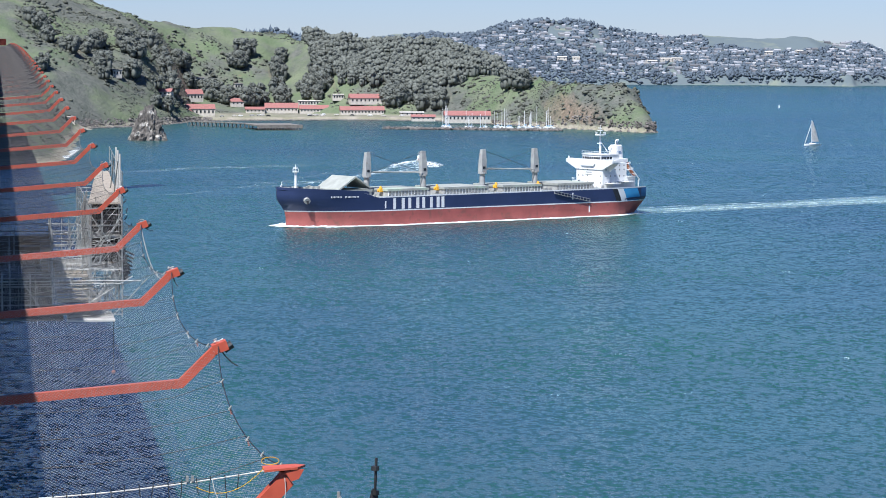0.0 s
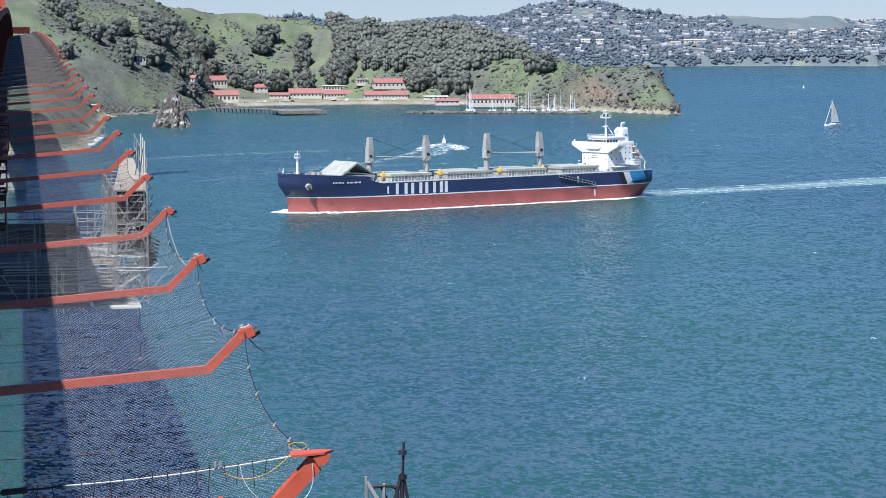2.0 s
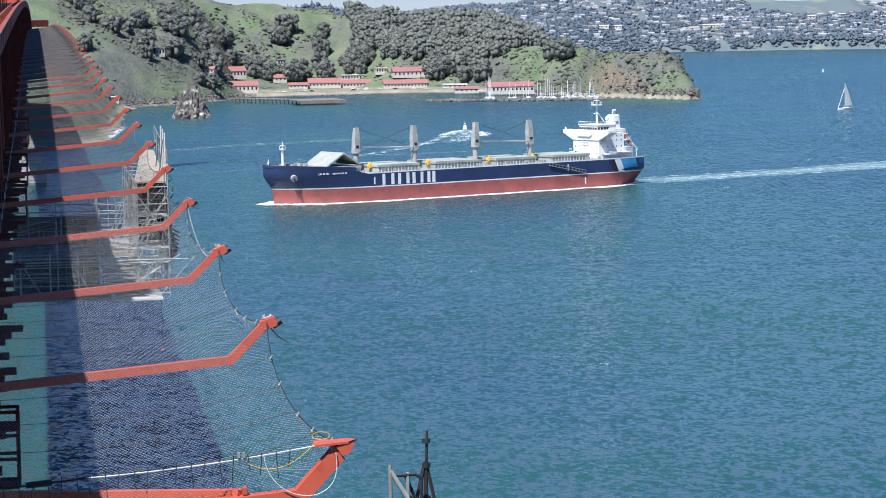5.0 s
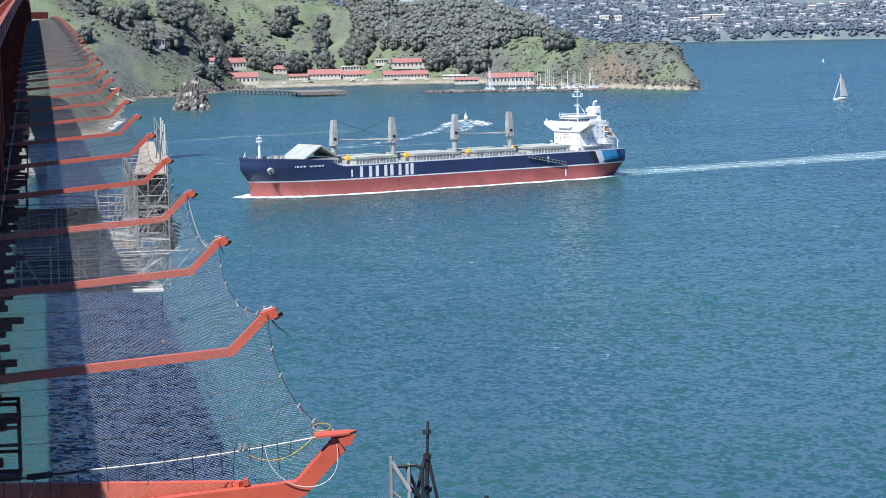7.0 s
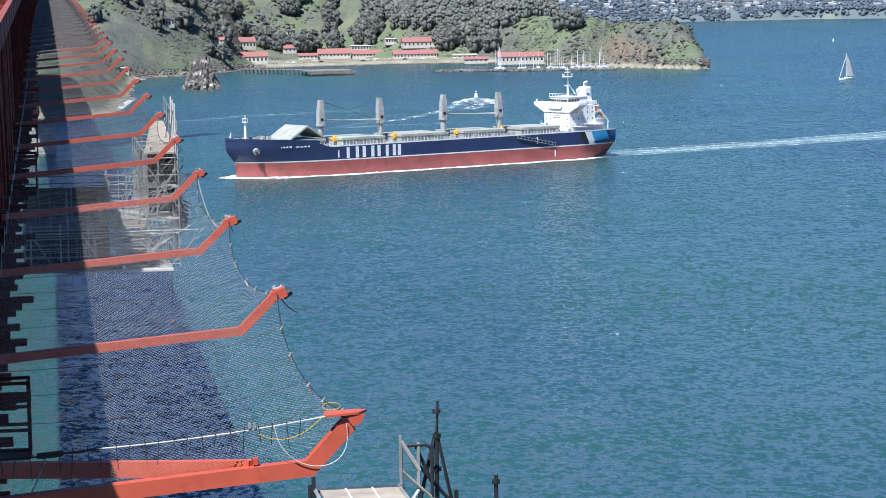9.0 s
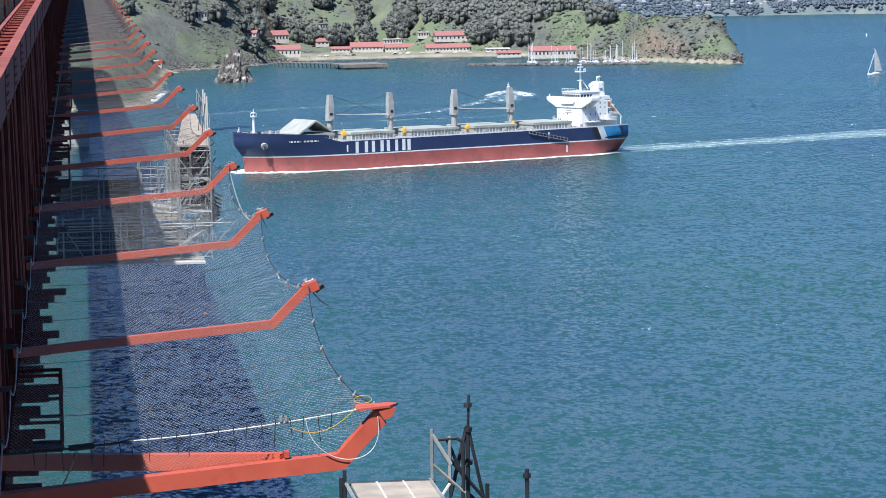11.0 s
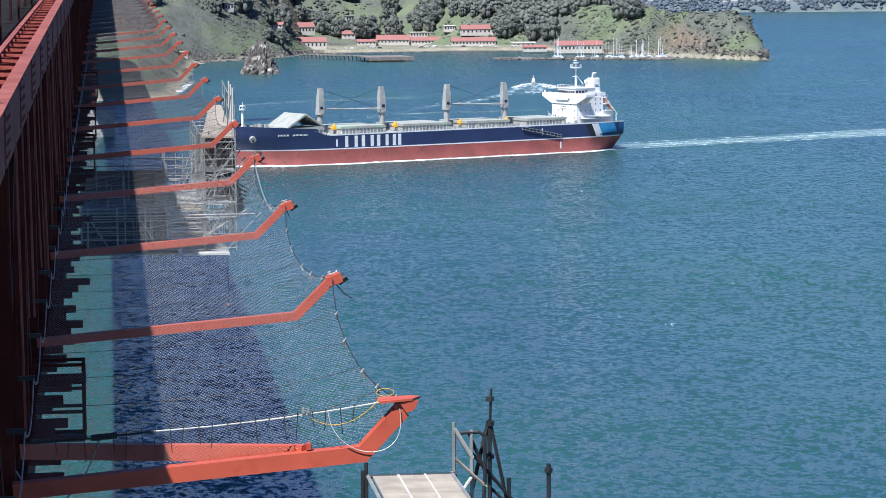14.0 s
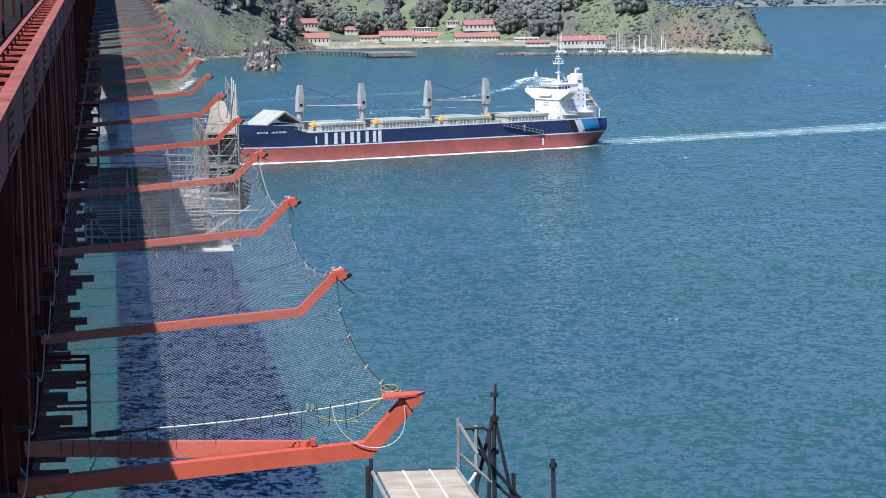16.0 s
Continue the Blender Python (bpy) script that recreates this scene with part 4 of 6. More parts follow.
# ---- foam that rides with the ship ----
def ship_foam():
    fo = empty("bow_wave")
    rng = random.Random(8)
    bm = bmesh.new()
    for sd in (1, -1):
        for i in range(1000):
            s = 98 - 175 * rng.random() ** 1.3
            w = 0.9 + 2.6 * (1 - abs(s) / 95) * rng.random() + (7.0 * math.exp(-((s - 88) / 9) ** 2)) * rng.random()
            se = min(s, 95.4)
            y = sd * (hull_half(se, 0) + rng.random() * w + 0.1)
            r = rng.uniform(0.2, 0.72) * (1.3 if s > 80 else 0.8)
            m = Matrix.Translation((s, y, 0.0)) @ pose(0, 0, 0, 0, 0, rng.uniform(-20, 20)) @ Matrix.Diagonal((r * 2.2, r * 0.8, r * 0.45, 1))
            bmesh.ops.create_icosphere(bm, subdivisions=1, radius=1, matrix=m)
    for v in bm.verts:
        v.co += Vector((rng.uniform(-0.2, 0.2), rng.uniform(-0.2, 0.2), rng.uniform(-0.1, 0.15)))
    part("foam", bm, "foam", fo)["kind"] = "stuff"
    tagged(fo, "white foam bow wave along a ship's waterline", "bow wave", kind="stuff")
    return fo


BOW_WAVE = ship_foam()


# ---- sea stack ----
def sea_stack():
    bm = bmesh.new()
    bmesh.ops.create_icosphere(bm, subdivisions=5, radius=1)
    for v in bm.verts:
        p = v.co.copy()
        n1 = noise.fractal(p * 1.6 + Vector((4, 1, 0)), 1, 2, 4)
        n2 = noise.fractal(p * 5.0, 1, 2, 4)
        h = max(0, p.z)
        taper = 1 - 0.30 * h
        ridge = abs(noise.fractal(p * 2.6 + Vector((7, 3, 1)), 1, 2, 4))
        k = 1.12 + 0.30 * n1 + 0.16 * n2 - 0.28 * ridge
        v.co = Vector((p.x * 11.8 * taper * k + 1.2 * h, p.y * 11 * taper * k, (p.z if p.z > 0 else p.z * 0.1) * 24.5 * (1 + 0.16 * n1 + 0.10 * n2 - 0.12 * ridge)))
    ob = obj("sea_rock", bm, "rock")
    ob.matrix_basis = pose(110.5, 2022, -0.6)
    tagged(ob, "jagged grey sea rock streaked white, standing in the bay", "sea rock")


sea_stack()
# ---- vegetation ----
def ico(sub=1):
    bm = bmesh.new()
    bmesh.ops.create_icosphere(bm, subdivisions=sub, radius=1)
    bm.verts.index_update()
    v = np.array([x.co[:] for x in bm.verts])
    f = np.array([[q.index for q in p.verts] for p in bm.faces])
    bm.free()
    return v, f


ICO_V, ICO_F = ico(1)
OCT_V = np.array([(1, 0, 0), (-1, 0, 0), (0, 1, 0), (0, -1, 0), (0, 0, 1), (0, 0, -1)], float)
OCT_F = np.array([(0, 2, 4), (2, 1, 4), (1, 3, 4), (3, 0, 4), (2, 0, 5), (1, 2, 5), (3, 1, 5), (0, 3, 5)])


def lumps(items, jag, seed, small):
    """Vertices and faces of many small rough clumps; items are rows of x, y, z, rx, rz."""
    rg = np.random.RandomState(seed)
    base_v, base_f = (OCT_V, OCT_F) if small else (ICO_V, ICO_F)
    n = len(items)
    it = np.array(items)
    k = len(base_v)
    v = base_v[None] * (1 + jag * rg.randn(n, k, 1))
    if small:
        v = v + 0.25 * rg.randn(n, k, 3)
    a = rg.rand(n) * 6.283
    ca, sa = np.cos(a)[:, None], np.sin(a)[:, None]
    x = v[..., 0] * ca - v[..., 1] * sa
    y = v[..., 0] * sa + v[..., 1] * ca
    p = np.stack([it[:, 0:1] + x * it[:, 3:4], it[:, 1:2] + y * it[:, 3:4], it[:, 2:3] + v[..., 2] * it[:, 4:5]], -1).reshape(-1, 3)
    f = (base_f[None] + (np.arange(n) * k)[:, None, None]).reshape(-1, 3)
    return p, f


def clumps(name, items, mat, jag=0.28, seed=1, small=False, cores=()):
    """Many clumps in one mesh, with the rounder masses under them."""
    p, f = lumps(items, jag, seed, small)
    if cores:
        p2, f2 = lumps(cores, 0.07, seed + 1, False)
        f = np.concatenate([f, f2 + len(p)])
        p = np.concatenate([p, p2])
    me = bpy.data.meshes.new(name)
    me.from_pydata(p.tolist(), [], f.tolist())
    me.materials.append(MAT[mat])
    if small:
        me.polygons.foreach_set("use_smooth", [True] * len(me.polygons))
    return new(name, me)


def crown_items(rg, x, y, z, h, w, n, big=0.07):
    """Round boughs of one crown, and the small leaf clumps over them."""
    out, cores = [], []
    boughs = [(rg.uniform(-0.36, 0.36) * w, rg.uniform(-0.36, 0.36) * w, rg.uniform(0.40, 0.84) * h, rg.uniform(0.15, 0.25) * w) for _ in range(10)]
    for bx, by, bz, br in boughs:
        cores.append((x + bx, y + by, z + bz, br, br * 0.95))
        cores.append((x + bx, y + by, z + bz * 0.5, br * 0.8, bz * 0.5))
    for i in range(n):
        bx, by, bz, br = boughs[i % 10]
        a, s = rg.uniform(0, 6.283), rg.uniform(-0.55, 1)
        q = math.sqrt(1 - s * s)
        rr = br * rg.uniform(0.93, 1.05)
        r = rg.uniform(0.6, 1.35) * big * w
        out.append((x + bx + rr * q * math.cos(a), y + by + rr * q * math.sin(a), z + bz + rr * s * 0.95, r, r * rg.uniform(0.6, 1.0)))
    return out, cores


def wood():
    rg = random.Random(3)
    items, cores = [], []
    count = 0
    while count < 1750:
        x, y = rg.uniform(312, 512), rg.uniform(2555, 2790)
        edge = curve(x, [(312, 2690), (332, 2640), (374, 2630), (382, 2606), (420, 2578), (470, 2590), (500, 2620), (512, 2650)])
        if y < edge + rg.uniform(-6, 14):
            continue
        z = land_height(x, y)
        h = rg.uniform(10, 16)
        a, b = crown_items(rg, x, y, z - 1.0, h, rg.uniform(8.5, 13), 75, 0.05)
        items += a
        cores += b
        count += 1
    tagged(clumps("wood", items, "leaf", 0.2, 4, True, cores), "dense dark grey-green eucalyptus wood on a hill", "woodland", kind="stuff")
    # scrub over the hills
    items = []
    for _ in range(85000):
        x, y = rg.uniform(20, 560), rg.uniform(1720, 2880)
        z = land_height(x, y)
        if z < 4.5:
            continue
        if fbm(x + 50, y, 0.011) + 0.55 * fbm(x, y, 0.04) < (-0.02 if x < 430 else -0.5):
            continue
        r = rg.uniform(0.3, 0.95)
        items.append((x, y, z + r * 0.2, r * 1.3, r * 0.75))
    for _ in range(9000):
        x, y = rg.uniform(20, 560), rg.uniform(2180, 2880)
        z = land_height(x, y)
        if z < 7 or fbm(x - 90, y + 40, 0.009) + 0.6 * fbm(x, y, 0.03) < (0.12 if x < 430 else -0.25):
            continue
        r = rg.uniform(0.8, 2.4)
        items.append((x, y, z + r * 0.25, r * 1.3, r * 0.8))
    tagged(clumps("scrub", items, "bush", 0.2, 6, True), "low dark coastal scrub on the slopes", "scrub", kind="stuff")


wood()


def tree_thing(h, w, seed, n=420):
    rg = random.Random(seed)
    t = empty("tree")
    bm = bmesh.new()
    tube(bm, (0, 0, -1.0), (0.3, 0.2, h * 0.5), w * 0.045, 7, w * 0.025)
    for i in range(5):
        a = i * 1.3 + rg.random()
        tube(bm, (0.2, 0.1, h * (0.3 + 0.05 * i)), (math.cos(a) * w * 0.33, math.sin(a) * w * 0.33, h * rg.uniform(0.6, 0.8)), w * 0.022, 5, w * 0.008)
    part("trunk", bm, "bark", t)
    leaves, boughs = crown_items(rg, 0, 0, 0, h, w, n, 0.045)
    c = clumps("crown", leaves, "leaf", 0.2, seed, True, boughs)
    c.parent = t
    tagged(t, "dark green broad-crowned tree near the shore buildings", "tree", group="trees round the bay")
    return t


def trees():
    rg = random.Random(12)
    kinds = [(15, 15, 31), (12, 12, 32), (18, 17, 33), (10, 11, 34)]
    protos = []
    # groups of trees: x, y, spread, count
    hillside = [(40, 2485, 7, 3), (50, 2450, 6, 3), (60, 2420, 6, 3), (118, 2494, 7, 6), (141, 2568, 7, 2), (40, 2336, 4, 3), (96, 2415, 7, 4), (76, 2452, 6, 2), (91, 2488, 6, 2), (246, 2756, 5, 3), (238, 2736, 6, 4), (284, 2764, 3, 2), (276, 2736, 3, 2), (281, 2728, 3, 2), (306, 2692, 6, 4)]
    village = [(118, 2440, 7, 3), (136, 2452, 8, 2), (155, 2530, 9, 3), (184, 2670, 9, 6), (210, 2674, 8, 8), (222, 2662, 5, 4), (240, 2662, 6, 6), (253, 2670, 5, 4), (276, 2680, 8, 7), (301, 2672, 5, 5), (316, 2662, 8, 7), (350, 2668, 8, 5), (376, 2604, 9, 6), (398, 2592, 10, 6), (413, 2572, 5, 3), (468, 2440, 3, 3), (459, 2458, 4, 2), (133, 2420, 7, 1), (146, 2434, 6, 1), (160, 2500, 8, 2)]
    spots = [(x + rg.gauss(0, d * 0.6), y + rg.gauss(0, d)) for x, y, d, n in hillside + village for _ in range(n)]
    for i, (x, y) in enumerate(spots):
        h, w, sd = kinds[i % 4]
        z = land_height(x, y)
        if i < 4:
            t = tree_thing(h, w, sd)
            t.matrix_basis = pose(x, y, z)
            protos.append(t)
        else:
            copy_thing(protos[(i * 7) % 4 if i % 3 else rg.randrange(4)], pose(x, y, z, 0, 0, rg.uniform(0, 360)))


trees()


# ---- shore buildings ----
def house(x, y, z, l, w, eave, ridge, turn=0.0, wall="cream", roof="red_roof", windows=6, name="house", label="cream shore building with a red pitched roof", hip=0.0):
    t = empty(name, pose(x, y, z, 0, 0, turn))
    bm = bmesh.new()
    box(bm, -l / 2, l / 2, -w / 2, w / 2, -1.5, eave)
    part("wall", bm, wall, t)
    bm = bmesh.new()
    o = 0.6
    b = [bm.verts.new(p) for p in ((-l / 2 - o, -w / 2 - o, eave), (l / 2 + o, -w / 2 - o, eave), (l / 2 + o, w / 2 + o, eave), (-l / 2 - o, w / 2 + o, eave))]
    r = [bm.verts.new((-l / 2 - o + hip, 0, ridge)), bm.verts.new((l / 2 + o - hip, 0, ridge))]
    bm.faces.new(b[::-1])
    bm.faces.new((b[0], b[1], r[1], r[0]))
    bm.faces.new((b[2], b[3], r[0], r[1]))
    bm.faces.new((b[1], b[2], r[1]))
    bm.faces.new((b[3], b[0], r[0]))
    part("roof", bm, roof, t)
    for i in range(windows):
        bm = bmesh.new()
        xw = -l / 2 + l * (i + 0.5) / windows
        box(bm, xw - 0.7, xw + 0.7, -w / 2 - 0.06, -w / 2 + 0.02, eave * 0.35, eave * 0.78)
        part("window", bm, "glass", t)
    tagged(t, label, "building", group="buildings round the bay")
    return t


house(272, 2640, 5.0, 31, 14, 3.6, 8.4, -3, windows=9, label="long cream barrack with a red tiled roof")
house(307, 2628, 4.6, 37, 12, 3.4, 7.0, -3, windows=12, label="long low cream barrack with a red roof")
house(343, 2590, 4.2, 41, 12, 3.6, 7.4, -2, windows=13, label="long cream barrack with a red roof by the shore road")
house(352, 2612, land_height(352, 2612) - 0.5, 36, 14, 4.6, 8.8, 2, windows=9, label="taller cream building with a broad red roof")
house(246, 2632, 4.4, 18, 9, 3.0, 5.4, 0, windows=5)
house(187, 2540, 4.0, 26, 11, 6.0, 10.5, 4, windows=7, label="cream waterfront house with a red gabled roof")
house(168, 2544, 4.2, 9, 9, 3.6, 6.2, 4, windows=2)
house(176, 2530, 3.8, 9, 6, 4.0, 6.6, 94, windows=2, label="small cream annex with a red gable")
house(186, 2636, land_height(186, 2636) + 0.6, 20, 10, 6, 10.5, 18, windows=6, label="tall cream hillside house with a red roof")
house(148, 2462, land_height(148, 2462) + 0.6, 18, 9, 3.2, 6, -20, windows=5, label="low cream house with a red roof under trees")
house(230, 2650, land_height(230, 2650) + 0.6, 12, 9, 3.6, 7, 10, windows=3)
house(302, 2650, land_height(302, 2650) + 0.4, 25, 8, 4.6, 5.2, 0, roof="cream", windows=9, label="cream flat-roofed block among trees")
house(325, 2628, land_height(325, 2628) + 0.4, 10, 8, 4.6, 5.2, 0, roof="cream", windows=4, label="cream flat-roofed block among trees")
house(386, 2560, land_height(386, 2560) + 0.3, 22, 7, 2.6, 4.0, -4, roof="concrete", windows=5, label="low pale shed under the wood")
house(409, 2388, 3.2, 40, 13, 5.2, 9.2, -4, windows=12, label="cream boathouse with a red gabled roof by the marina")
house(378, 2438, 3.2, 21, 9, 2.4, 4.6, -6, windows=5)
house(48, 2246, 5.0, 9, 6, 3.6, 4.0, 0, roof="cream", windows=4, label="white flat shore station building")
house(62, 2248, 5.0, 6, 6, 5.6, 6.0, 0, roof="cream", windows=2, label="white flat shore station building")
for hx_, hy_, hl in ((197, 2700, 10), (236, 2702, 8), (106, 2420, 8)):
    house(hx_, hy_, land_height(hx_, hy_) - 0.3, hl, 7, 6, 6.8, 10, wall="concrete", roof="timber", windows=3, label="modern grey hillside house")

# yard clutter: parked vehicles along the shore road
rg = random.Random(21)
for i in range(26):
    x = rg.uniform(205, 450)
    y = curve(x, SHORE) + rg.uniform(16, 50)
    t = empty("car", pose(x, y, land_height(x, y) + 0.05, 0, 0, rg.uniform(-15, 15)))
    bm = bmesh.new()
    box(bm, -2.2, 2.2, -0.9, 0.9, 0.35, 1.0)
    box(bm, -1.2, 1.4, -0.8, 0.8, 1.0, 1.55)
    part("body", bm, rg.choice(["ship_white", "ship_grey", "black", "whiteboard"]), t)
    for wx in (-1.4, 1.4):
        for wy in (-0.9, 0.9):
            bm = bmesh.new()
            tube(bm, (wx, wy - 0.1, 0.33), (wx, wy + 0.1, 0.33), 0.33, 8)
            part("wheel", bm, "black", t)
    tagged(t, "parked car on the shore road", "car", group="parked cars on the shore")


def old_pier():
    t = empty("timber_pier")
    bm = bmesh.new()
    beam(bm, (166, 2372, 3.6), (215, 2300, 3.6), 7, 0.7)
    part("walkway", bm, "timber", t)
    bm = bmesh.new()
    box(bm, -19, 19, -26, 26, 3.1, 4.0, Matrix.Translation((228, 2276, 0)) @ pose(0, 0, 0, 0, 0, 6))
    part("wharf_deck", bm, "timber", t)
    for i in range(17):
        u = i / 16
        for sd in (-3, 3):
            bm = bmesh.new()
            tube(bm, (166 + 49 * u + sd * 0.7, 2372 - 72 * u + sd * 0.6, -4), (166 + 49 * u + sd * 0.7, 2372 - 72 * u + sd * 0.6, 3.4), 0.35, 6)
            part("pile", bm, "timber", t)
    for i in range(16):
        bm = bmesh.new()
        p = Matrix.Translation((228, 2276, 0)) @ pose(0, 0, 0, 0, 0, 6) @ Vector((-18 + 36 * i / 15, -25.5, 0))
        tube(bm, (p.x, p.y, -4), (p.x, p.y, 3.4), 0.35, 6)
        part("pile", bm, "timber", t)
    bm = bmesh.new()
    box(bm, -19, 19, -26.2, -25.9, 1.4, 3.9, Matrix.Translation((228, 2276, 0)) @ pose(0, 0, 0, 0, 0, 6))
    part("fender_board", bm, "timber", t)
    tagged(t, "old dark timber pier with a broad wharf head", "pier")


old_pier()


def breakwater():
    rg = random.Random(9)
    items = []
    for i in range(900):
        u = rg.random()
        x = 319 + 140 * u
        y = 2274 - 52 * u + rg.uniform(-3.5, 3.5)
        r = rg.uniform(0.7, 1.7)
        items.append((x, y, rg.uniform(0, 1.6) * (1 - abs(y - (2274 - 52 * u)) / 4.5) + 0.2, r, r * 0.8))
    tagged(clumps("breakwater", items, "shore_rock", 0.2, 2), "low grey rock breakwater in front of a marina", "breakwater", kind="stuff")
    items = []
    for i in range(5200):
        x = rg.uniform(-40, 545)
        beach = 195 < x < 420
        y = curve(x, SHORE) + rg.uniform(-5, 1 if beach else 9)
        r = rg.uniform(0.4, 1.1) if beach else rg.uniform(0.4, 1.25)
        items.append((x, y, max(0, land_height(x, y)) * 0.9 + 0.1, r * 1.2, r * 0.8))
    tagged(clumps("shore_boulders", items, "shore_rock", 0.25, 3), "brown-grey boulders along the shoreline", "boulders", kind="stuff")


breakwater()


def moored_yacht(x, y, l, m, turn):
    t = empty("yacht", pose(x, y, 0, 0, 0, turn))
    bm = bmesh.new()
    prev = None
    for u in (0, 0.15, 0.5, 0.85, 1.0):
        w = l * 0.16 * math.sin(math.pi * min(0.96, 0.25 + u * 0.72)) if u < 1 else 0.03
        cur = [bm.verts.new((l * (u - 0.5), w, 1.2)), bm.verts.new((l * (u - 0.5), w * 0.6, -0.3)), bm.verts.new((l * (u - 0.5), -w * 0.6, -0.3)), bm.verts.new((l * (u - 0.5), -w, 1.2))]
        if prev:
            for i in range(4):
                bm.faces.new((prev[i], prev[(i + 1) % 4], cur[(i + 1) % 4], cur[i]))
        else:
            bm.faces.new(cur)
        prev = cur
    bm.faces.new(prev[::-1])
    bmesh.ops.recalc_face_normals(bm, faces=bm.faces)
    part("hull", bm, "ship_white", t)
    bm = bmesh.new()
    box(bm, -l * 0.2, l * 0.15, -l * 0.09, l * 0.09, 1.15, 1.9)
    part("cabin", bm, "ship_white", t)
    bm = bmesh.new()
    tube(bm, (0.5, 0, 1.2), (0.5, 0, m), 0.17, 5, 0.13)
    part("mast", bm, "ship_white", t)
    bm = bmesh.new()
    tube(bm, (0.5, 0, 2.6), (-l * 0.4, 0, 2.5), 0.16, 5)
    part("boom", bm, "sky_blue", t)
    tagged(t, "white moored sailing yacht with a bare mast", "yacht", group="yachts in the marina")
    return t


rg = random.Random(17)
for i in range(34):
    moored_yacht(rg.uniform(372, 468), rg.uniform(2258, 2325), rg.uniform(7, 12), rg.uniform(10, 19), rg.uniform(60, 120))


# ---- far shore houses and trees ----
def far_town():
    rg = random.Random(41)
    vs, fs = [], []
    for i in range(760):
        x = rg.uniform(780, 1640)
        u = rg.random()
        y = far_base(x) + 25 + (4900 - far_base(x) - 25) * u
        z = far_height(x, y)
        if z < 5 or (1255 < x < 1480 and z > 60) or (x >= 1480 and z > 80):
            continue
        l, w, h = rg.uniform(4, 14), rg.uniform(5, 8), rg.uniform(1.4, 3.4)
        b = len(vs)
        vs += [(x + i_ * l / 2, y + j_ * w / 2, z + k_) for k_ in (-3, h) for i_, j_ in ((-1, -1), (1, -1), (1, 1), (-1, 1))]
        vs += [(x - l / 2, y, z + h + 1.8), (x + l / 2, y, z + h + 1.8)]
        fs += [(b, b + 1, b + 5, b + 4), (b + 1, b + 2, b + 6, b + 5), (b + 2, b + 3, b + 7, b + 6), (b + 3, b, b + 4, b + 7), (b + 4, b + 5, b + 9, b + 8), (b + 6, b + 7, b + 8, b + 9), (b + 5, b + 6, b + 9), (b + 7, b + 4, b + 8)]
    me = bpy.data.meshes.new("hillside_houses")
    me.from_pydata(vs, [], fs)
    # wall tones dulled towards grey-blue, as haze would do
    me.materials.append(material("haze_tinted_house_walls", (0.26, 0.26, 0.27), (0.16, 0.17, 0.19), rough=0.9, scale=0.03, vary=0.5))
    tagged(new("hillside_houses", me), "pale houses scattered over the far wooded hillside", "houses", kind="stuff")
    items = []
    for i in range(30000):
        x = rg.uniform(300, 1700)
        y = far_base(x) + 2 + (4930 - far_base(x) - 2) * rg.random()
        z = far_height(x, y)
        if z < 0.5 or (1262 < x < 1480 and z > 62 + 10 * fbm(x, 7, 0.02)) or (x >= 1480 and z > 84) or fbm(x, y * 0.5, 0.02) < -0.35:
            continue
        r = rg.uniform(1.2, 3.4)
        items.append((x, y, z + r * 0.4, r * 1.4, r))
    for i in range(260):
        x = rg.choice([rg.uniform(330, 620), rg.uniform(800, 1150)])
        r = rg.uniform(3, 5.5)
        items.append((x, 4900, far_height(x, 4900) + r * 0.8, r * 0.9, r * 1.2))
    tagged(clumps("far_trees", items, "far_leaf", 0.2, 8, True), "far hillside trees tinted blue-grey for haze", "trees", kind="stuff")
    prom = [(975, 18), (1000, 14), (1134, 22), (1160, 22), (1180, 20), (1400, 14), (1345, 14)]
    for x, l in prom:
        y = 4720
        house(x, y, far_height(x, y) + 1.2, l * 0.9, 8, 4.5, 6.2, rg.uniform(-20, 20), wall="cream", roof="cream", windows=2, label="large pale villa on the far hillside")


far_town()


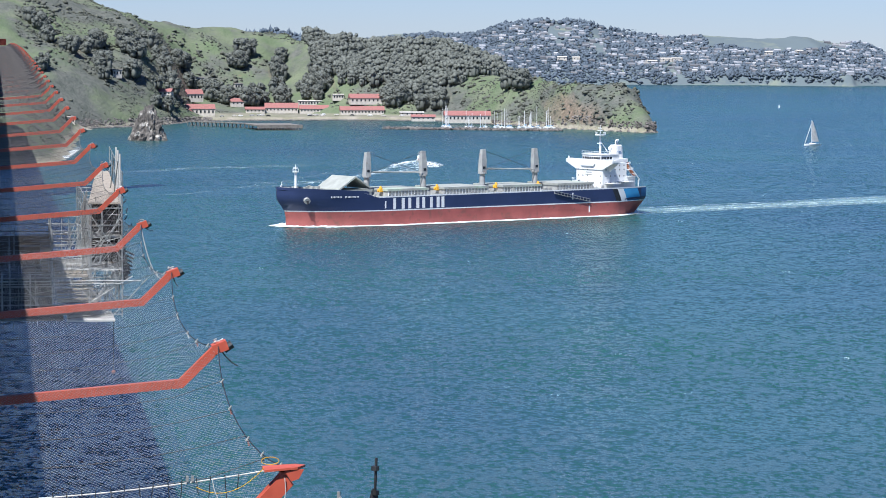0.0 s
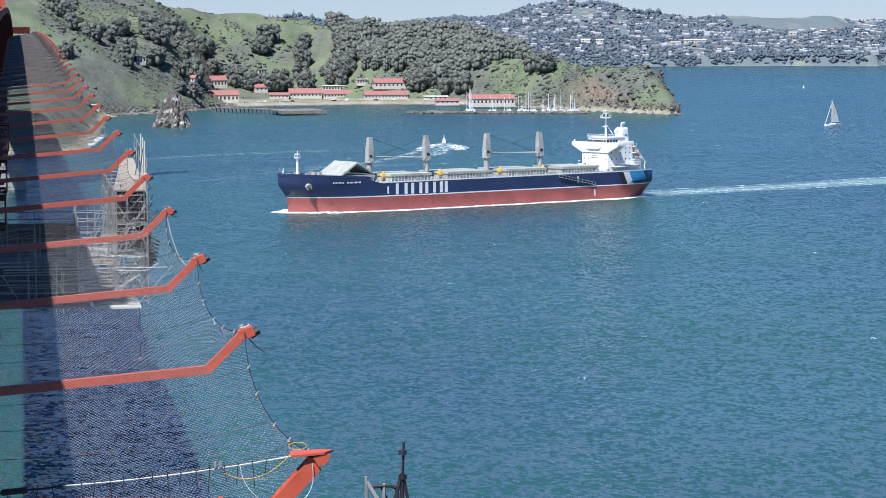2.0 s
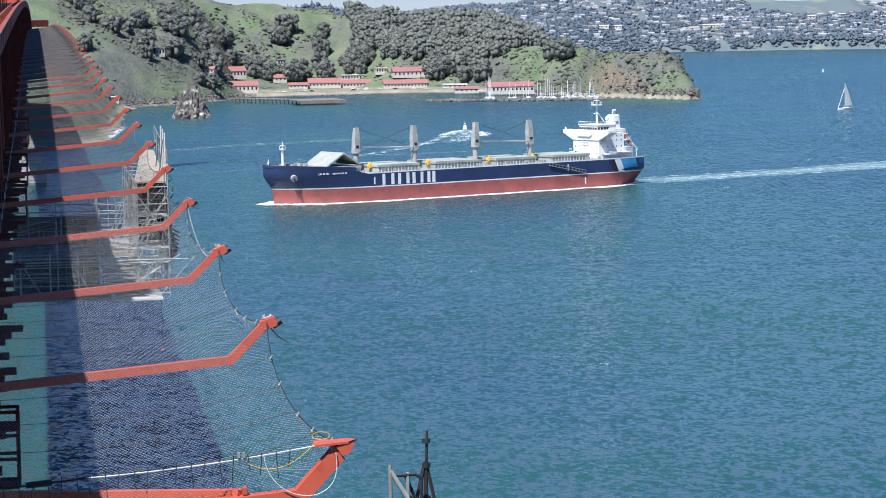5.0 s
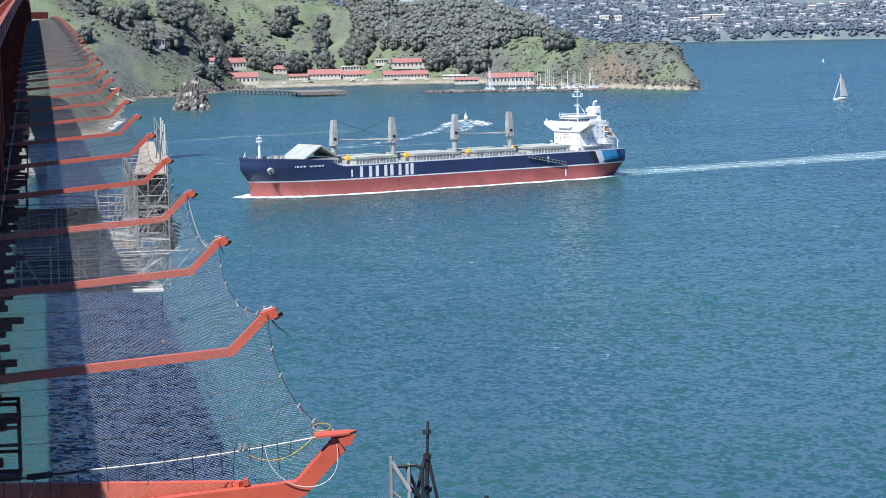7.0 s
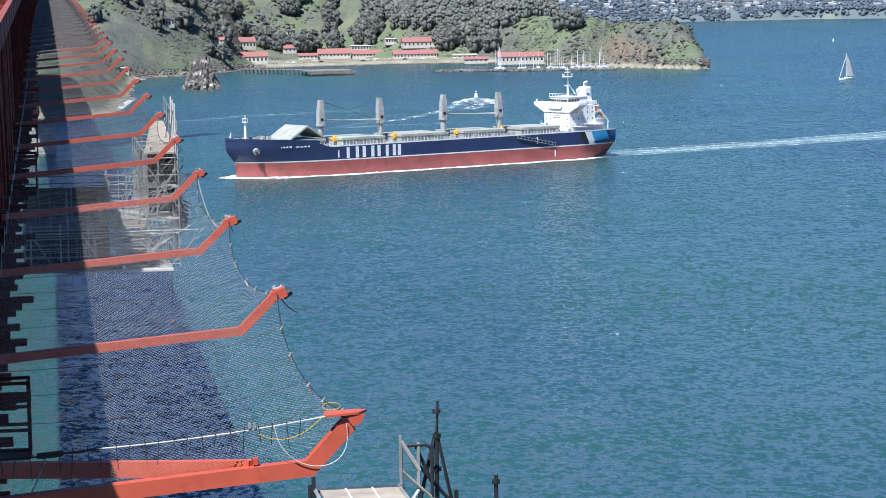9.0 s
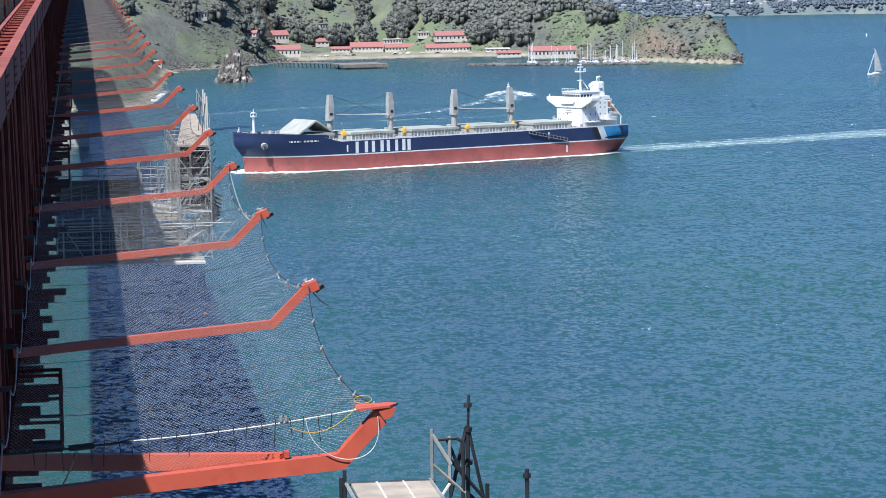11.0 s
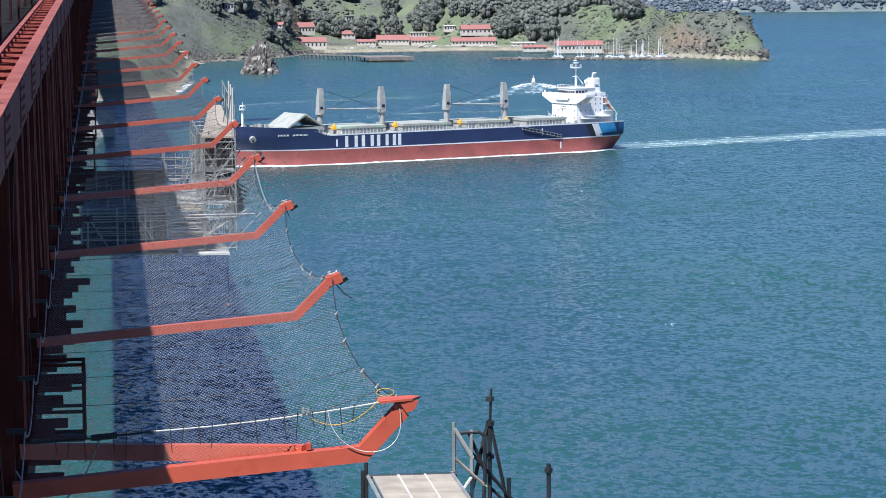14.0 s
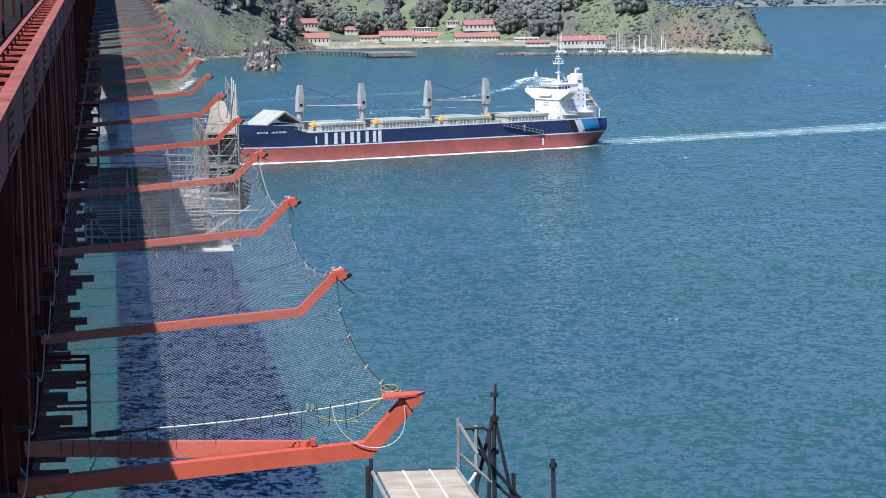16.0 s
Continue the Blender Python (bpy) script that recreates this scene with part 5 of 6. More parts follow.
# ---- foam sheets ----
def foam_material(name, sx, sy, lo, hi, col, fall=True):
    m = bpy.data.materials.new(name)
    m.use_nodes = True
    nt = m.node_tree
    L = nt.links.new
    bs = nt.nodes["Principled BSDF"]
    bs.inputs["Base Color"].default_value = (*col, 1)
    bs.inputs["Roughness"].default_value = 0.8
    co = nt.nodes.new("ShaderNodeTexCoord")
    mp = nt.nodes.new("ShaderNodeMapping")
    mp.inputs["Scale"].default_value = (sx, sy, 1)
    L(co.outputs["Object"], mp.inputs["Vector"])
    n = nt.nodes.new("ShaderNodeTexNoise")
    n.inputs["Scale"].default_value = 1
    n.inputs["Detail"].default_value = 7
    n.inputs["Roughness"].default_value = 0.65
    L(mp.outputs[0], n.inputs["Vector"])
    r = nt.nodes.new("ShaderNodeMapRange")
    r.inputs[1].default_value, r.inputs[2].default_value = lo, hi
    L(n.outputs["Fac"], r.inputs[0])
    out = r.outputs[0]
    uv = nt.nodes.new("ShaderNodeUVMap")
    sp = nt.nodes.new("ShaderNodeSeparateXYZ")
    L(uv.outputs[0], sp.inputs[0])
    for ch, width in ((("Y", 0.3), ("X", 0.12)) if fall else ()):
        pp = nt.nodes.new("ShaderNodeMath")
        pp.operation = "PINGPONG"
        pp.inputs[1].default_value = 0.5
        L(sp.outputs[ch], pp.inputs[0])
        mr = nt.nodes.new("ShaderNodeMapRange")
        mr.inputs[2].default_value = width
        L(pp.outputs[0], mr.inputs[0])
        mu = nt.nodes.new("ShaderNodeMath")
        mu.operation = "MULTIPLY"
        L(out, mu.inputs[0])
        L(mr.outputs[0], mu.inputs[1])
        out = mu.outputs[0]
    L(out, bs.inputs["Alpha"])
    return m


def ribbon(name, path, mat, parent=None, z=0.06, label=""):
    """A flat strip over the water: rows of x, y of the near edge and of the far edge."""
    me = bpy.data.meshes.new(name)
    vs, fs, uvs = [], [], []
    n = len(path) - 1
    for i, (x0, y0, x1, y1) in enumerate(path):
        vs += [(x0, y0, z), (x1, y1, z)]
        uvs += [(i / n, 0.0), (i / n, 1.0)]
    for i in range(n):
        fs.append((2 * i, 2 * i + 2, 2 * i + 3, 2 * i + 1))
    me.from_pydata(vs, [], fs)
    lay = me.uv_layers.new()
    for lp in me.loops:
        lay.data[lp.index].uv = uvs[lp.vertex_index]
    me.materials.append(mat)
    ob = new(name, me)
    if parent:
        ob.parent = parent
    if label:
        ob["label"] = label
    return ob


STREAK = foam_material("wake_foam", 0.16, 0.75, 0.49, 0.74, (0.62, 0.73, 0.73))
FINE = foam_material("wake_bubbles", 0.10, 0.35, 0.42, 1.0, (0.38, 0.54, 0.53))
SMOOTH = foam_material("wake_slick", 0.02, 0.12, 0.25, 1.25, (0.30, 0.48, 0.54))
THICK = foam_material("thick_foam", 0.10, 0.5, 0.36, 0.52, (0.80, 0.84, 0.84))

WAKE = empty("ship_wake")
# behind the ship, in its own axes: x forward, y to port


def wake_band(name, y0, y1, w0, w1, mat, z, start=-74, end=-340, wob=1.5, ph=0.0):
    rows = []
    for i in range(24):
        u = i / 23
        x = start + (end - start) * u
        y = y0 + (y1 - y0) * u + wob * math.sin(7 * u + ph) + 0.5 * wob * math.sin(19 * u + 2 * ph)
        w = (w0 + (w1 - w0) * u) * (1 + 0.3 * math.sin(13 * u + 3 * ph))
        rows.append((x, y - w / 2, x, y + w / 2))
    ribbon(name, rows, mat, WAKE, z)


wake_band("slick", 0, -8, 26, 54, SMOOTH, 0.05, wob=1)
wake_band("bubbles", 3, 4, 20, 34, FINE, 0.08, ph=1)
wake_band("bubbles", -6, -18, 10, 16, FINE, 0.10, ph=2)
wake_band("streak", 11, 18, 6, 7, STREAK, 0.13, start=-60, ph=0.5)
wake_band("streak", 3, 5, 12, 9, STREAK, 0.16, start=-80, ph=1.7)
wake_band("streak", -4, -9, 5, 7, STREAK, 0.19, start=-82, ph=2.9)
wake_band("streak", -13, -30, 4, 8, STREAK, 0.22, start=-78, ph=4.1)
for sd in (1, -1):
    pts = []
    for i in range(24):
        s = 95 - 178 * i / 23
        se = min(s, 95.4)
        h = hull_half(se, 0)
        pts.append((s, sd * max(0.0, h - 1.0), s - 1, sd * (h + 4.2 + 3.0 * math.sin(i * 0.9) ** 2 + (2.5 if i < 3 else 0))))
    ribbon("side_foam", pts, THICK, WAKE, 0.18)
for sd in (1, -1):
    ribbon("bow_foam", [(103, sd * -1.0, 103, sd * 3.0), (96, 0, 96, sd * 9.0), (86, sd * 5.0, 86, sd * 15.0), (74, sd * 10.0, 74, sd * 18.5), (60, sd * 14.0, 60, sd * 19.0)], THICK, WAKE, 0.24)
tagged(WAKE, "pale foamy wake trailing behind a ship", "ship wake", kind="stuff")


# ---- fire boat with its spray ----
def fire_boat():
    t = empty("fireboat")
    bm = bmesh.new()
    prev = None
    for x, w, z1 in ((-8, 2.2, 1.5), (-3, 2.8, 1.5), (3, 2.6, 1.9), (6.5, 1.3, 2.4), (8, 0.1, 2.7)):
        cur = [bm.verts.new((x, w, z1)), bm.verts.new((x, w * 0.7, -0.5)), bm.verts.new((x, -w * 0.7, -0.5)), bm.verts.new((x, -w, z1))]
        if prev:
            for i in range(4):
                bm.faces.new((prev[i], prev[(i + 1) % 4], cur[(i + 1) % 4], cur[i]))
        else:
            bm.faces.new(cur)
        prev = cur
    bmesh.ops.recalc_face_normals(bm, faces=bm.faces)
    part("hull", bm, "ship_grey", t)
    bm = bmesh.new()
    box(bm, -3.5, 3.5, -1.8, 1.8, 1.4, 4.0)
    part("cabin", bm, "ship_white", t)
    bm = bmesh.new()
    box(bm, -1.5, 2.2, -1.5, 1.5, 4.0, 6.0)
    part("wheelhouse", bm, "ship_white", t)
    bm = bmesh.new()
    tube(bm, (-0.5, 0, 6.0), (-0.5, 0, 10), 0.2, 6)
    box(bm, -0.9, 0.1, -1.1, 1.1, 7.4, 7.9)
    part("mast", bm, "ship_white", t)
    bm = bmesh.new()
    tube(bm, (-6, 0, 1.5), (-6, 0, 3.0), 0.3, 6)
    tube(bm, (-6, 0, 3.0), (-7, 0, 3.6), 0.25, 6)
    part("water_cannon", bm, "red_roof", t)
    for piece in t.children:
        piece.data.transform(Matrix.Scale(0.55, 4))
    tagged(t, "small white and grey fireboat under way", "fireboat")
    return t


FIRE_BOAT = fire_boat()
BOAT_WASH = empty("boat_wash")
WASH = foam_material("boat_wash_foam", 0.05, 0.45, 0.36, 0.66, (0.80, 0.85, 0.87))
WASH2 = foam_material("boat_wake_foam", 0.05, 0.3, 0.44, 0.82, (0.60, 0.72, 0.76))
# in the boat's axes: x ahead, y to port
ribbon("wash", [(6, 1, 6, 0), (-10, 7, -10, 0), (-40, 12, -40, 2), (-90, 16, -90, 6), (-170, 24, -170, 14), (-260, 44, -260, 34), (-330, 76, -330, 66)], WASH2, BOAT_WASH, 0.08)
ribbon("wash", [(6, 0, 6, -1), (-12, 0, -12, -9), (-30, -1, -30, -14), (-60, -4, -60, -18), (-95, -9, -95, -15)], WASH, BOAT_WASH, 0.11)
ribbon("wash", [(4, 3, 4, 0), (-14, 9, -14, 1), (-40, 13, -40, 6), (-80, 16, -80, 11)], WASH, BOAT_WASH, 0.17)
ribbon("wash", [(0, 3, 0, -3), (-40, 6, -40, -7), (-100, 9, -100, -10), (-170, 14, -170, -6)], WASH2, BOAT_WASH, 0.14)
tagged(BOAT_WASH, "white foamy wash spreading behind a small boat", "wash", kind="stuff")


def sailing_boat():
    t = moored_yacht(0, 0, 12, 18.5, 0)
    t.name = "sailing_yacht"
    tagged(t, "white catamaran yacht sailing with its mainsail up", "sailing yacht")
    bm = bmesh.new()
    n = 8
    prev = None
    for i in range(n + 1):
        u = i / n
        z = 2.8 + 15.2 * u
        l = 5.0 * (1 - u) ** 0.8 + 0.25
        cur = [bm.verts.new((0.35, 0, z)), bm.verts.new((0.35 - l * 0.5, 0.5 * (1 - u), z)), bm.verts.new((0.35 - l, 0.25 * (1 - u), z))]
        if prev:
            for q in range(2):
                bm.faces.new((prev[q], prev[q + 1], cur[q + 1], cur[q]))
        prev = cur
    ex = bmesh.ops.solidify(bm, geom=bm.faces[:], thickness=0.05)
    part("mainsail", bm, "sail", t)
    bm = bmesh.new()
    tube(bm, (5.6, 0, 1.2), (0.7, 0, 15.5), 0.22, 5)
    part("furled_jib", bm, "sail", t)
    return t


SAIL_BOAT = sailing_boat()
rg = random.Random(91)
caps = []
for i in range(80):
    x, y = rg.uniform(60, 620), 420 + 1500 * rg.random() ** 1.3
    if x > y * 0.32:
        continue
    for q in range(rg.randrange(2, 6)):
        r = rg.uniform(0.05, 0.15)
        caps.append((x + rg.uniform(-1.2, 1.2), y + rg.uniform(-1.5, 1.5), 0.02, r, r * 0.4))
tagged(clumps("whitecaps", caps, "foam", 0.2, 19), "tiny scattered white wave crests", "whitecaps", kind="stuff")
t = empty("buoy", pose(876, 3028, 0))
bm = bmesh.new()
tube(bm, (0, 0, -0.5), (0, 0, 2.4), 1.0, 10, 0.5)
part("float", bm, "ship_white", t)
bm = bmesh.new()
tube(bm, (0, 0, 2.4), (0, 0, 3.6), 0.2, 6)
part("lantern", bm, "ship_white", t)
tagged(t, "small white channel buoy on open water", "buoy")
SAIL_WASH = empty("yacht_wake")
ribbon("wake", [(-5, -1.5, -5, 1.5), (-40, -2, -40, 2), (-110, -3, -110, 3)], STREAK, SAIL_WASH, 0.08)
tagged(SAIL_WASH, "thin white wake behind a yacht", "wake", kind="stuff")
# tide lines and shore surf
TIDE = foam_material("tide_line_foam", 0.06, 0.5, 0.52, 0.78, (0.55, 0.68, 0.68))
for pth, nm in (([(20, 1290, 20, 1296), (87, 1306, 86, 1312), (140, 1400, 138, 1408), (206, 1566, 203, 1578)], "tide_line"), ([(120, 1400, 118, 1412), (170, 1420, 168, 1440), (240, 1445, 238, 1458)], "tide_line"), ([(520, 1950, 520, 1956), (600, 1945, 600, 1952)], "tide_line"), ([(40, 1480, 38, 1500), (110, 1560, 105, 1590), (190, 1600, 186, 1630)], "tide_line")):
    tagged(ribbon(nm, pth, TIDE), "thin broken line of foam on the bay", "foam", kind="stuff")
SURF = foam_material("surf_foam", 0.12, 0.12, 0.40, 0.56, (0.82, 0.84, 0.84))
tagged(ribbon("surf", [(-60, 1586, -60, 1604), (-10, 1606, -10, 1628), (24, 1628, 22, 1650), (46, 1712, 40, 1730), (62, 1900, 56, 1910)], SURF), "white surf breaking on the rocks", "surf", kind="stuff")


# ---- first support: brace, tip plate, ropes ----
def first_support_details():
    c = camber(ARM_Y)
    bm = bmesh.new()
    beam(bm, (-1.5, 46.6, 64.12 + camber(46.6)), (3.0, 42.62, 64.72 + c), 0.22, 0.26)
    part("brace", bm, "orange", first_arm).matrix_parent_inverse = first_arm.matrix_basis.inverted()
    bm = bmesh.new()
    vs = [(4.10, -0.22, 65.52), (4.62, -0.18, 65.55), (4.76, 0.0, 65.56), (4.62, 0.18, 65.55), (4.10, 0.22, 65.52)]
    lo = [bm.verts.new(p) for p in vs]
    hi = [bm.verts.new((x, y, z + 0.035)) for x, y, z in vs]
    bm.faces.new(lo[::-1])
    bm.faces.new(hi)
    for i in range(5):
        bm.faces.new((lo[i], lo[(i + 1) % 5], hi[(i + 1) % 5], hi[i]))
    part("tip_plate", bm, "orange", first_arm)
    for sd in (-0.16, 0.16):
        bm = bmesh.new()
        q = [bm.verts.new((x, y, z)) for y in (sd - 0.012, sd + 0.012) for x, z in ((4.42, 65.52), (4.72, 65.55), (4.64, 65.40), (4.52, 65.36))]
        bm.faces.new(q[0:4])
        bm.faces.new(q[4:8][::-1])
        for i in range(4):
            bm.faces.new((q[i], q[4 + i], q[4 + (i + 1) % 4], q[(i + 1) % 4]))
        part("gusset", bm, "orange", first_arm)
    bm = bmesh.new()
    box(bm, 2.97, 3.04, -0.06, 0.10, 64.80, 64.90)
    part("lug", bm, "orange", first_arm)


first_support_details()


def net_edge_rope():
    c = camber(ARM_Y)
    y = ARM_Y - 0.05
    t = empty("net_edge_cable")
    bm = bmesh.new()
    chain(bm, hang((0.62, y, 65.16 + c), (4.12, y, 65.52 + c), 0.05, 12), 0.011, 6)
    part("rod", bm, "rope", t, "white sleeved cable")
    bm = bmesh.new()
    chain(bm, hang((-1.4, y, 65.02 + c), (0.62, y, 65.16 + c), 0.02, 5), 0.016, 6)
    part("rod", bm, "black", t, "dark cable end with a turnbuckle")
    bm = bmesh.new()
    tube(bm, (-0.35, y, 65.08 + c), (0.05, y, 65.11 + c), 0.05, 8)
    part("turnbuckle", bm, "black", t)
    for i in range(22):
        x = -0.9 + i * 0.22
        z = 65.05 + (x + 1.4) * 0.085 + c
        bm = bmesh.new()
        tube(bm, (x, y, z), (x + 0.03 * (-1) ** i, y - 0.03, z - 0.26 - 0.08 * (i % 3)), 0.010, 4)
        part("cable_tie", bm, "black", t)
    for x in (2.92, 3.0):
        bm = bmesh.new()
        box(bm, x - 0.02, x + 0.02, y - 0.04, y + 0.04, 65.38 + c, 65.46 + c)
        part("clamp", bm, "galv", t)
    tagged(t, "white and black steel edge cable of the safety net", "cable")
    t = empty("rope_loop")
    bm = bmesh.new()
    pts = []
    for i in range(25):
        a = math.pi * i / 24
        pts.append((3.86 - 0.56 * math.cos(a) + 0.12 * math.sin(a), y - 0.12, 65.42 + c - 0.66 * math.sin(a) ** 0.8))
    chain(bm, pts, 0.007, 6)
    part("rope", bm, "rope", t)
    tagged(t, "white rope hanging in a loop from the support tip", "rope")
    t = empty("rope_loop")
    bm = bmesh.new()
    chain(bm, hang((-1.5, y, 64.6 + c), (-0.2, y, 65.08 + c), 0.75, 14), 0.014, 5)
    part("rope", bm, "galv", t)
    tagged(t, "dark slack rope hanging under the net", "rope")
    t = empty("rope_coil")
    bm = bmesh.new()
    chain(bm, [(4.2 + 0.14 * math.cos(a), ARM_Y - 0.1, 65.68 + c + 0.06 * math.sin(a)) for a in [0.5 * i for i in range(14)]], 0.006, 4)
    chain(bm, hang((3.05, y - 0.1, 65.3 + c), (4.1, y - 0.1, 65.58 + c), 0.22, 10), 0.006, 4)
    part("rope", bm, "yellow", t)
    tagged(t, "thin yellow cord tied at the support tip", "cord")


net_edge_rope()


def net_tie(k, v):
    """Clamps, shackles and loose cords on the outer edge of the net."""
    y = ARM_Y + PANEL * (k + v)
    e = 4 * v * (1 - v)
    x = 4.62 - 0.24 * e
    z = (net_z(x) * (1 - e) + (64.5 + 0.125 * (x + 1.35)) * e) + camber(y) - 0.30 * e * math.sin(math.pi * 0.8)
    t = empty("net_shackle", pose(x, y, z))
    bm = bmesh.new()
    tube(bm, (-0.03, 0, -0.03), (0.02, 0.0, 0.05), 0.026, 7, 0.016)
    part("clamp", bm, "galv", t)
    bm = bmesh.new()
    tube(bm, (0, 0, -0.04), (0.02, 0, -0.12), 0.018, 6)
    part("tag", bm, ("red_roof", "rope", "black")[(k + int(v * 10)) % 3], t)
    tagged(t, "steel shackle with a small tag on the net edge", "shackle", group="shackles on the net edge")


for k in range(3):
    for v in (0.10, 0.24, 0.38, 0.62, 0.8):
        net_tie(k, v)
rg = random.Random(30)
for k in range(1, 12):
    yk = ARM_Y + PANEL * k
    t = empty("rope_tangle", pose(4.62, yk, 65.5 + camber(yk)))
    bm = bmesh.new()
    for q in range(5):
        a, b = rg.uniform(0, 6), rg.uniform(0.06, 0.12)
        chain(bm, [(b * math.cos(a + i * 0.7), b * 0.7 * math.sin(a + i * 0.7), 0.05 + 0.018 * i * (1 if q % 2 else -1)) for i in range(7)], 0.013, 4)
    part("rope", bm, "rope" if k in (1, 2, 4) else "galv", t)
    bm = bmesh.new()
    chain(bm, hang((0, 0, 0), (0.15 + 0.25 * rg.random(), -0.3, -0.1 - 0.3 * rg.random()), 0.06, 6), 0.012, 4)
    part("cord", bm, "black", t)
    tagged(t, "rope lashing with loose ends at a support tip", "rope", group="rope lashings")
# one slack line between two supports
t = empty("slack_cable")
bm = bmesh.new()
chain(bm, hang((4.6, ARM_Y + PANEL * 2, 65.5 + camber(73)), (4.6, ARM_Y + PANEL * 3, 65.5 + camber(88)), 0.75, 14), 0.02, 5)
part("cable", bm, "galv", t)
tagged(t, "slack grey cable hanging between two net supports", "cable")


# ---- truss details ----
def truss_details():
    t = empty("walkway_brackets")
    step = PANEL / 6
    n = 0
    y = 38.0
    while y < 330:
        c = camber(y)
        b = empty("bracket", pose(0, y, c))
        bm = bmesh.new()
        ln = 0.30 + 0.30 * (n % 3 == 1) + 0.12 * (n % 2)
        box(bm, -1.6, -1.6 + 0.35 + ln, -0.09, 0.09, 63.76, 63.92)
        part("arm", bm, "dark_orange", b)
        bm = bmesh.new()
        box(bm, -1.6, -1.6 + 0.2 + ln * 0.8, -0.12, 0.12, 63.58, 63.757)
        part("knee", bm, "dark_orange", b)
        tagged(b, "dark steel bracket under the truss edge", "bracket", group="brackets along the truss")
        y += step
        n += 1
    bpy.data.objects.remove(t)
    # work cages hung outside the bottom chord
    for y in (53.0, 111.0, 128.0, 160.0):
        c = camber(y)
        g = empty("work_cage", pose(0, y, c))
        for x in (-1.5, -0.55):
            for dy in (-0.38, 0.38):
                bm = bmesh.new()
                box(bm, x - 0.035, x + 0.035, dy - 0.035, dy + 0.035, 63.2, 64.6)
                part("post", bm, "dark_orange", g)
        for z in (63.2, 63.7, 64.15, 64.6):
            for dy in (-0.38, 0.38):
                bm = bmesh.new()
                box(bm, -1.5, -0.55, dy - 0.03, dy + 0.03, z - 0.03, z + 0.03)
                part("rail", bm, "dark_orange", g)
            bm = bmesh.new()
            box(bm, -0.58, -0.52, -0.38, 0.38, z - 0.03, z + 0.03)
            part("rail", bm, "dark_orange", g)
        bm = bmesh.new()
        box(bm, -1.5, -0.55, -0.38, 0.38, 63.12, 63.17)
        part("floor", bm, "black", g)
        tagged(g, "small dark steel work cage outside the truss", "work cage", group="work cages")
    # looped cable along the truss
    t = empty("cable_run")
    for i in range(46):
        y0, y1 = 30 + i * 5.08, 30 + (i + 1) * 5.08
        bm = bmesh.new()
        chain(bm, hang((-1.28, y0, 66.1 + 0.4 * camber(y0)), (-1.28, y1, 66.1 + 0.4 * camber(y1)), 0.4, 10), 0.012, 5)
        part("cable", bm, "galv", t)
        bm = bmesh.new()
        box(bm, -1.55, -1.26, y0 - 0.03, y0 + 0.03, 66.06 + 0.4 * camber(y0), 66.14 + 0.4 * camber(y0))
        part("hook", bm, "black", t)
    tagged(t, "grey cable looped from hooks along the truss", "cable")
    # thin hanging pipes and ropes outside the posts; pale ones imitate sunlit edges
    rg = random.Random(44)
    for i in range(26):
        y = 33 + i * 3.4 + rg.uniform(-1, 1)
        c = camber(y)
        p = empty("hanging_line", pose(0, y, c))
        bm = bmesh.new()
        tube(bm, (-1.5, 0, 69.4), (-1.44 + rg.uniform(-0.02, 0.05), rg.uniform(-0.5, 0.5), 64.2 + rg.uniform(0, 2)), rg.choice((0.012, 0.018, 0.024)), 5)
        part("line", bm, rg.choice(("faded_orange", "faded_orange", "dark_orange")), p)
        tagged(p, "thin vertical line hanging outside the truss", "line", group="hanging lines")
    # splice plates with bolt rows on the chord
    for i in range(20):
        y = 34 + i * PANEL / 2
        c = camber(y)
        s = empty("splice_plate", pose(0, y, c))
        bm = bmesh.new()
        box(bm, -1.5, -1.475, -0.85, 0.85, 69.42, 70.22)
        part("plate", bm, "faded_orange", s)
        for r_ in range(4):
            for q in range(8):
                bm = bmesh.new()
                tube(bm, (-1.475, -0.74 + q * 0.21, 69.55 + r_ * 0.18), (-1.455, -0.74 + q * 0.21, 69.55 + r_ * 0.18), 0.03, 6)
                if i < 6:
                    part("rivet", bm, "faded_orange", s)
                else:
                    bm.free()
        tagged(s, "riveted splice plate on the truss chord", "splice plate", group="splice plates")
    # rails and posts along the walkway, above the deck edge
    for i in range(70):
        y = 26 + i * 3.81
        c = camber(y)
        s = empty("rail_post", pose(0, y, c))
        bm = bmesh.new()
        box(bm, -3.35, -3.2, -0.08, 0.08, 70.6, 71.9)
        part("post", bm, "orange", s)
        bm = bmesh.new()
        beam(bm, (-3.27, 0, 71.85), (-3.27, 3.81, 71.85 + camber(y + 3.81) - c), 0.12, 0.1)
        part("handrail", bm, "orange", s)
        for q in range(1, 9):
            bm = bmesh.new()
            box(bm, -3.29, -3.25, q * 0.42 - 0.02, q * 0.42 + 0.02, 70.6, 71.8)
            part("baluster", bm, "dark_orange", s)
        tagged(s, "orange painted bridge railing bay", "railing", group="railing bays")
    for i in range(16):
        y = 40 + i * PANEL
        c = camber(y)
        s = empty("suspender", pose(-2.75, y, c))
        for dx in (-0.12, 0.12):
            bm = bmesh.new()
            tube(bm, (dx, 0, 69.8), (dx, 0, 92), 0.035, 6)
            part("rope", bm, "dark_orange", s)
        tagged(s, "pair of painted steel suspender ropes", "suspender rope", group="suspender ropes")


truss_details()


# ---- hung scaffold ----
def pole(t, name, a, b, r=0.03, mat="galv"):
    bm = bmesh.new()
    tube(bm, a, b, r, 6)
    return part(name, bm, mat, t)


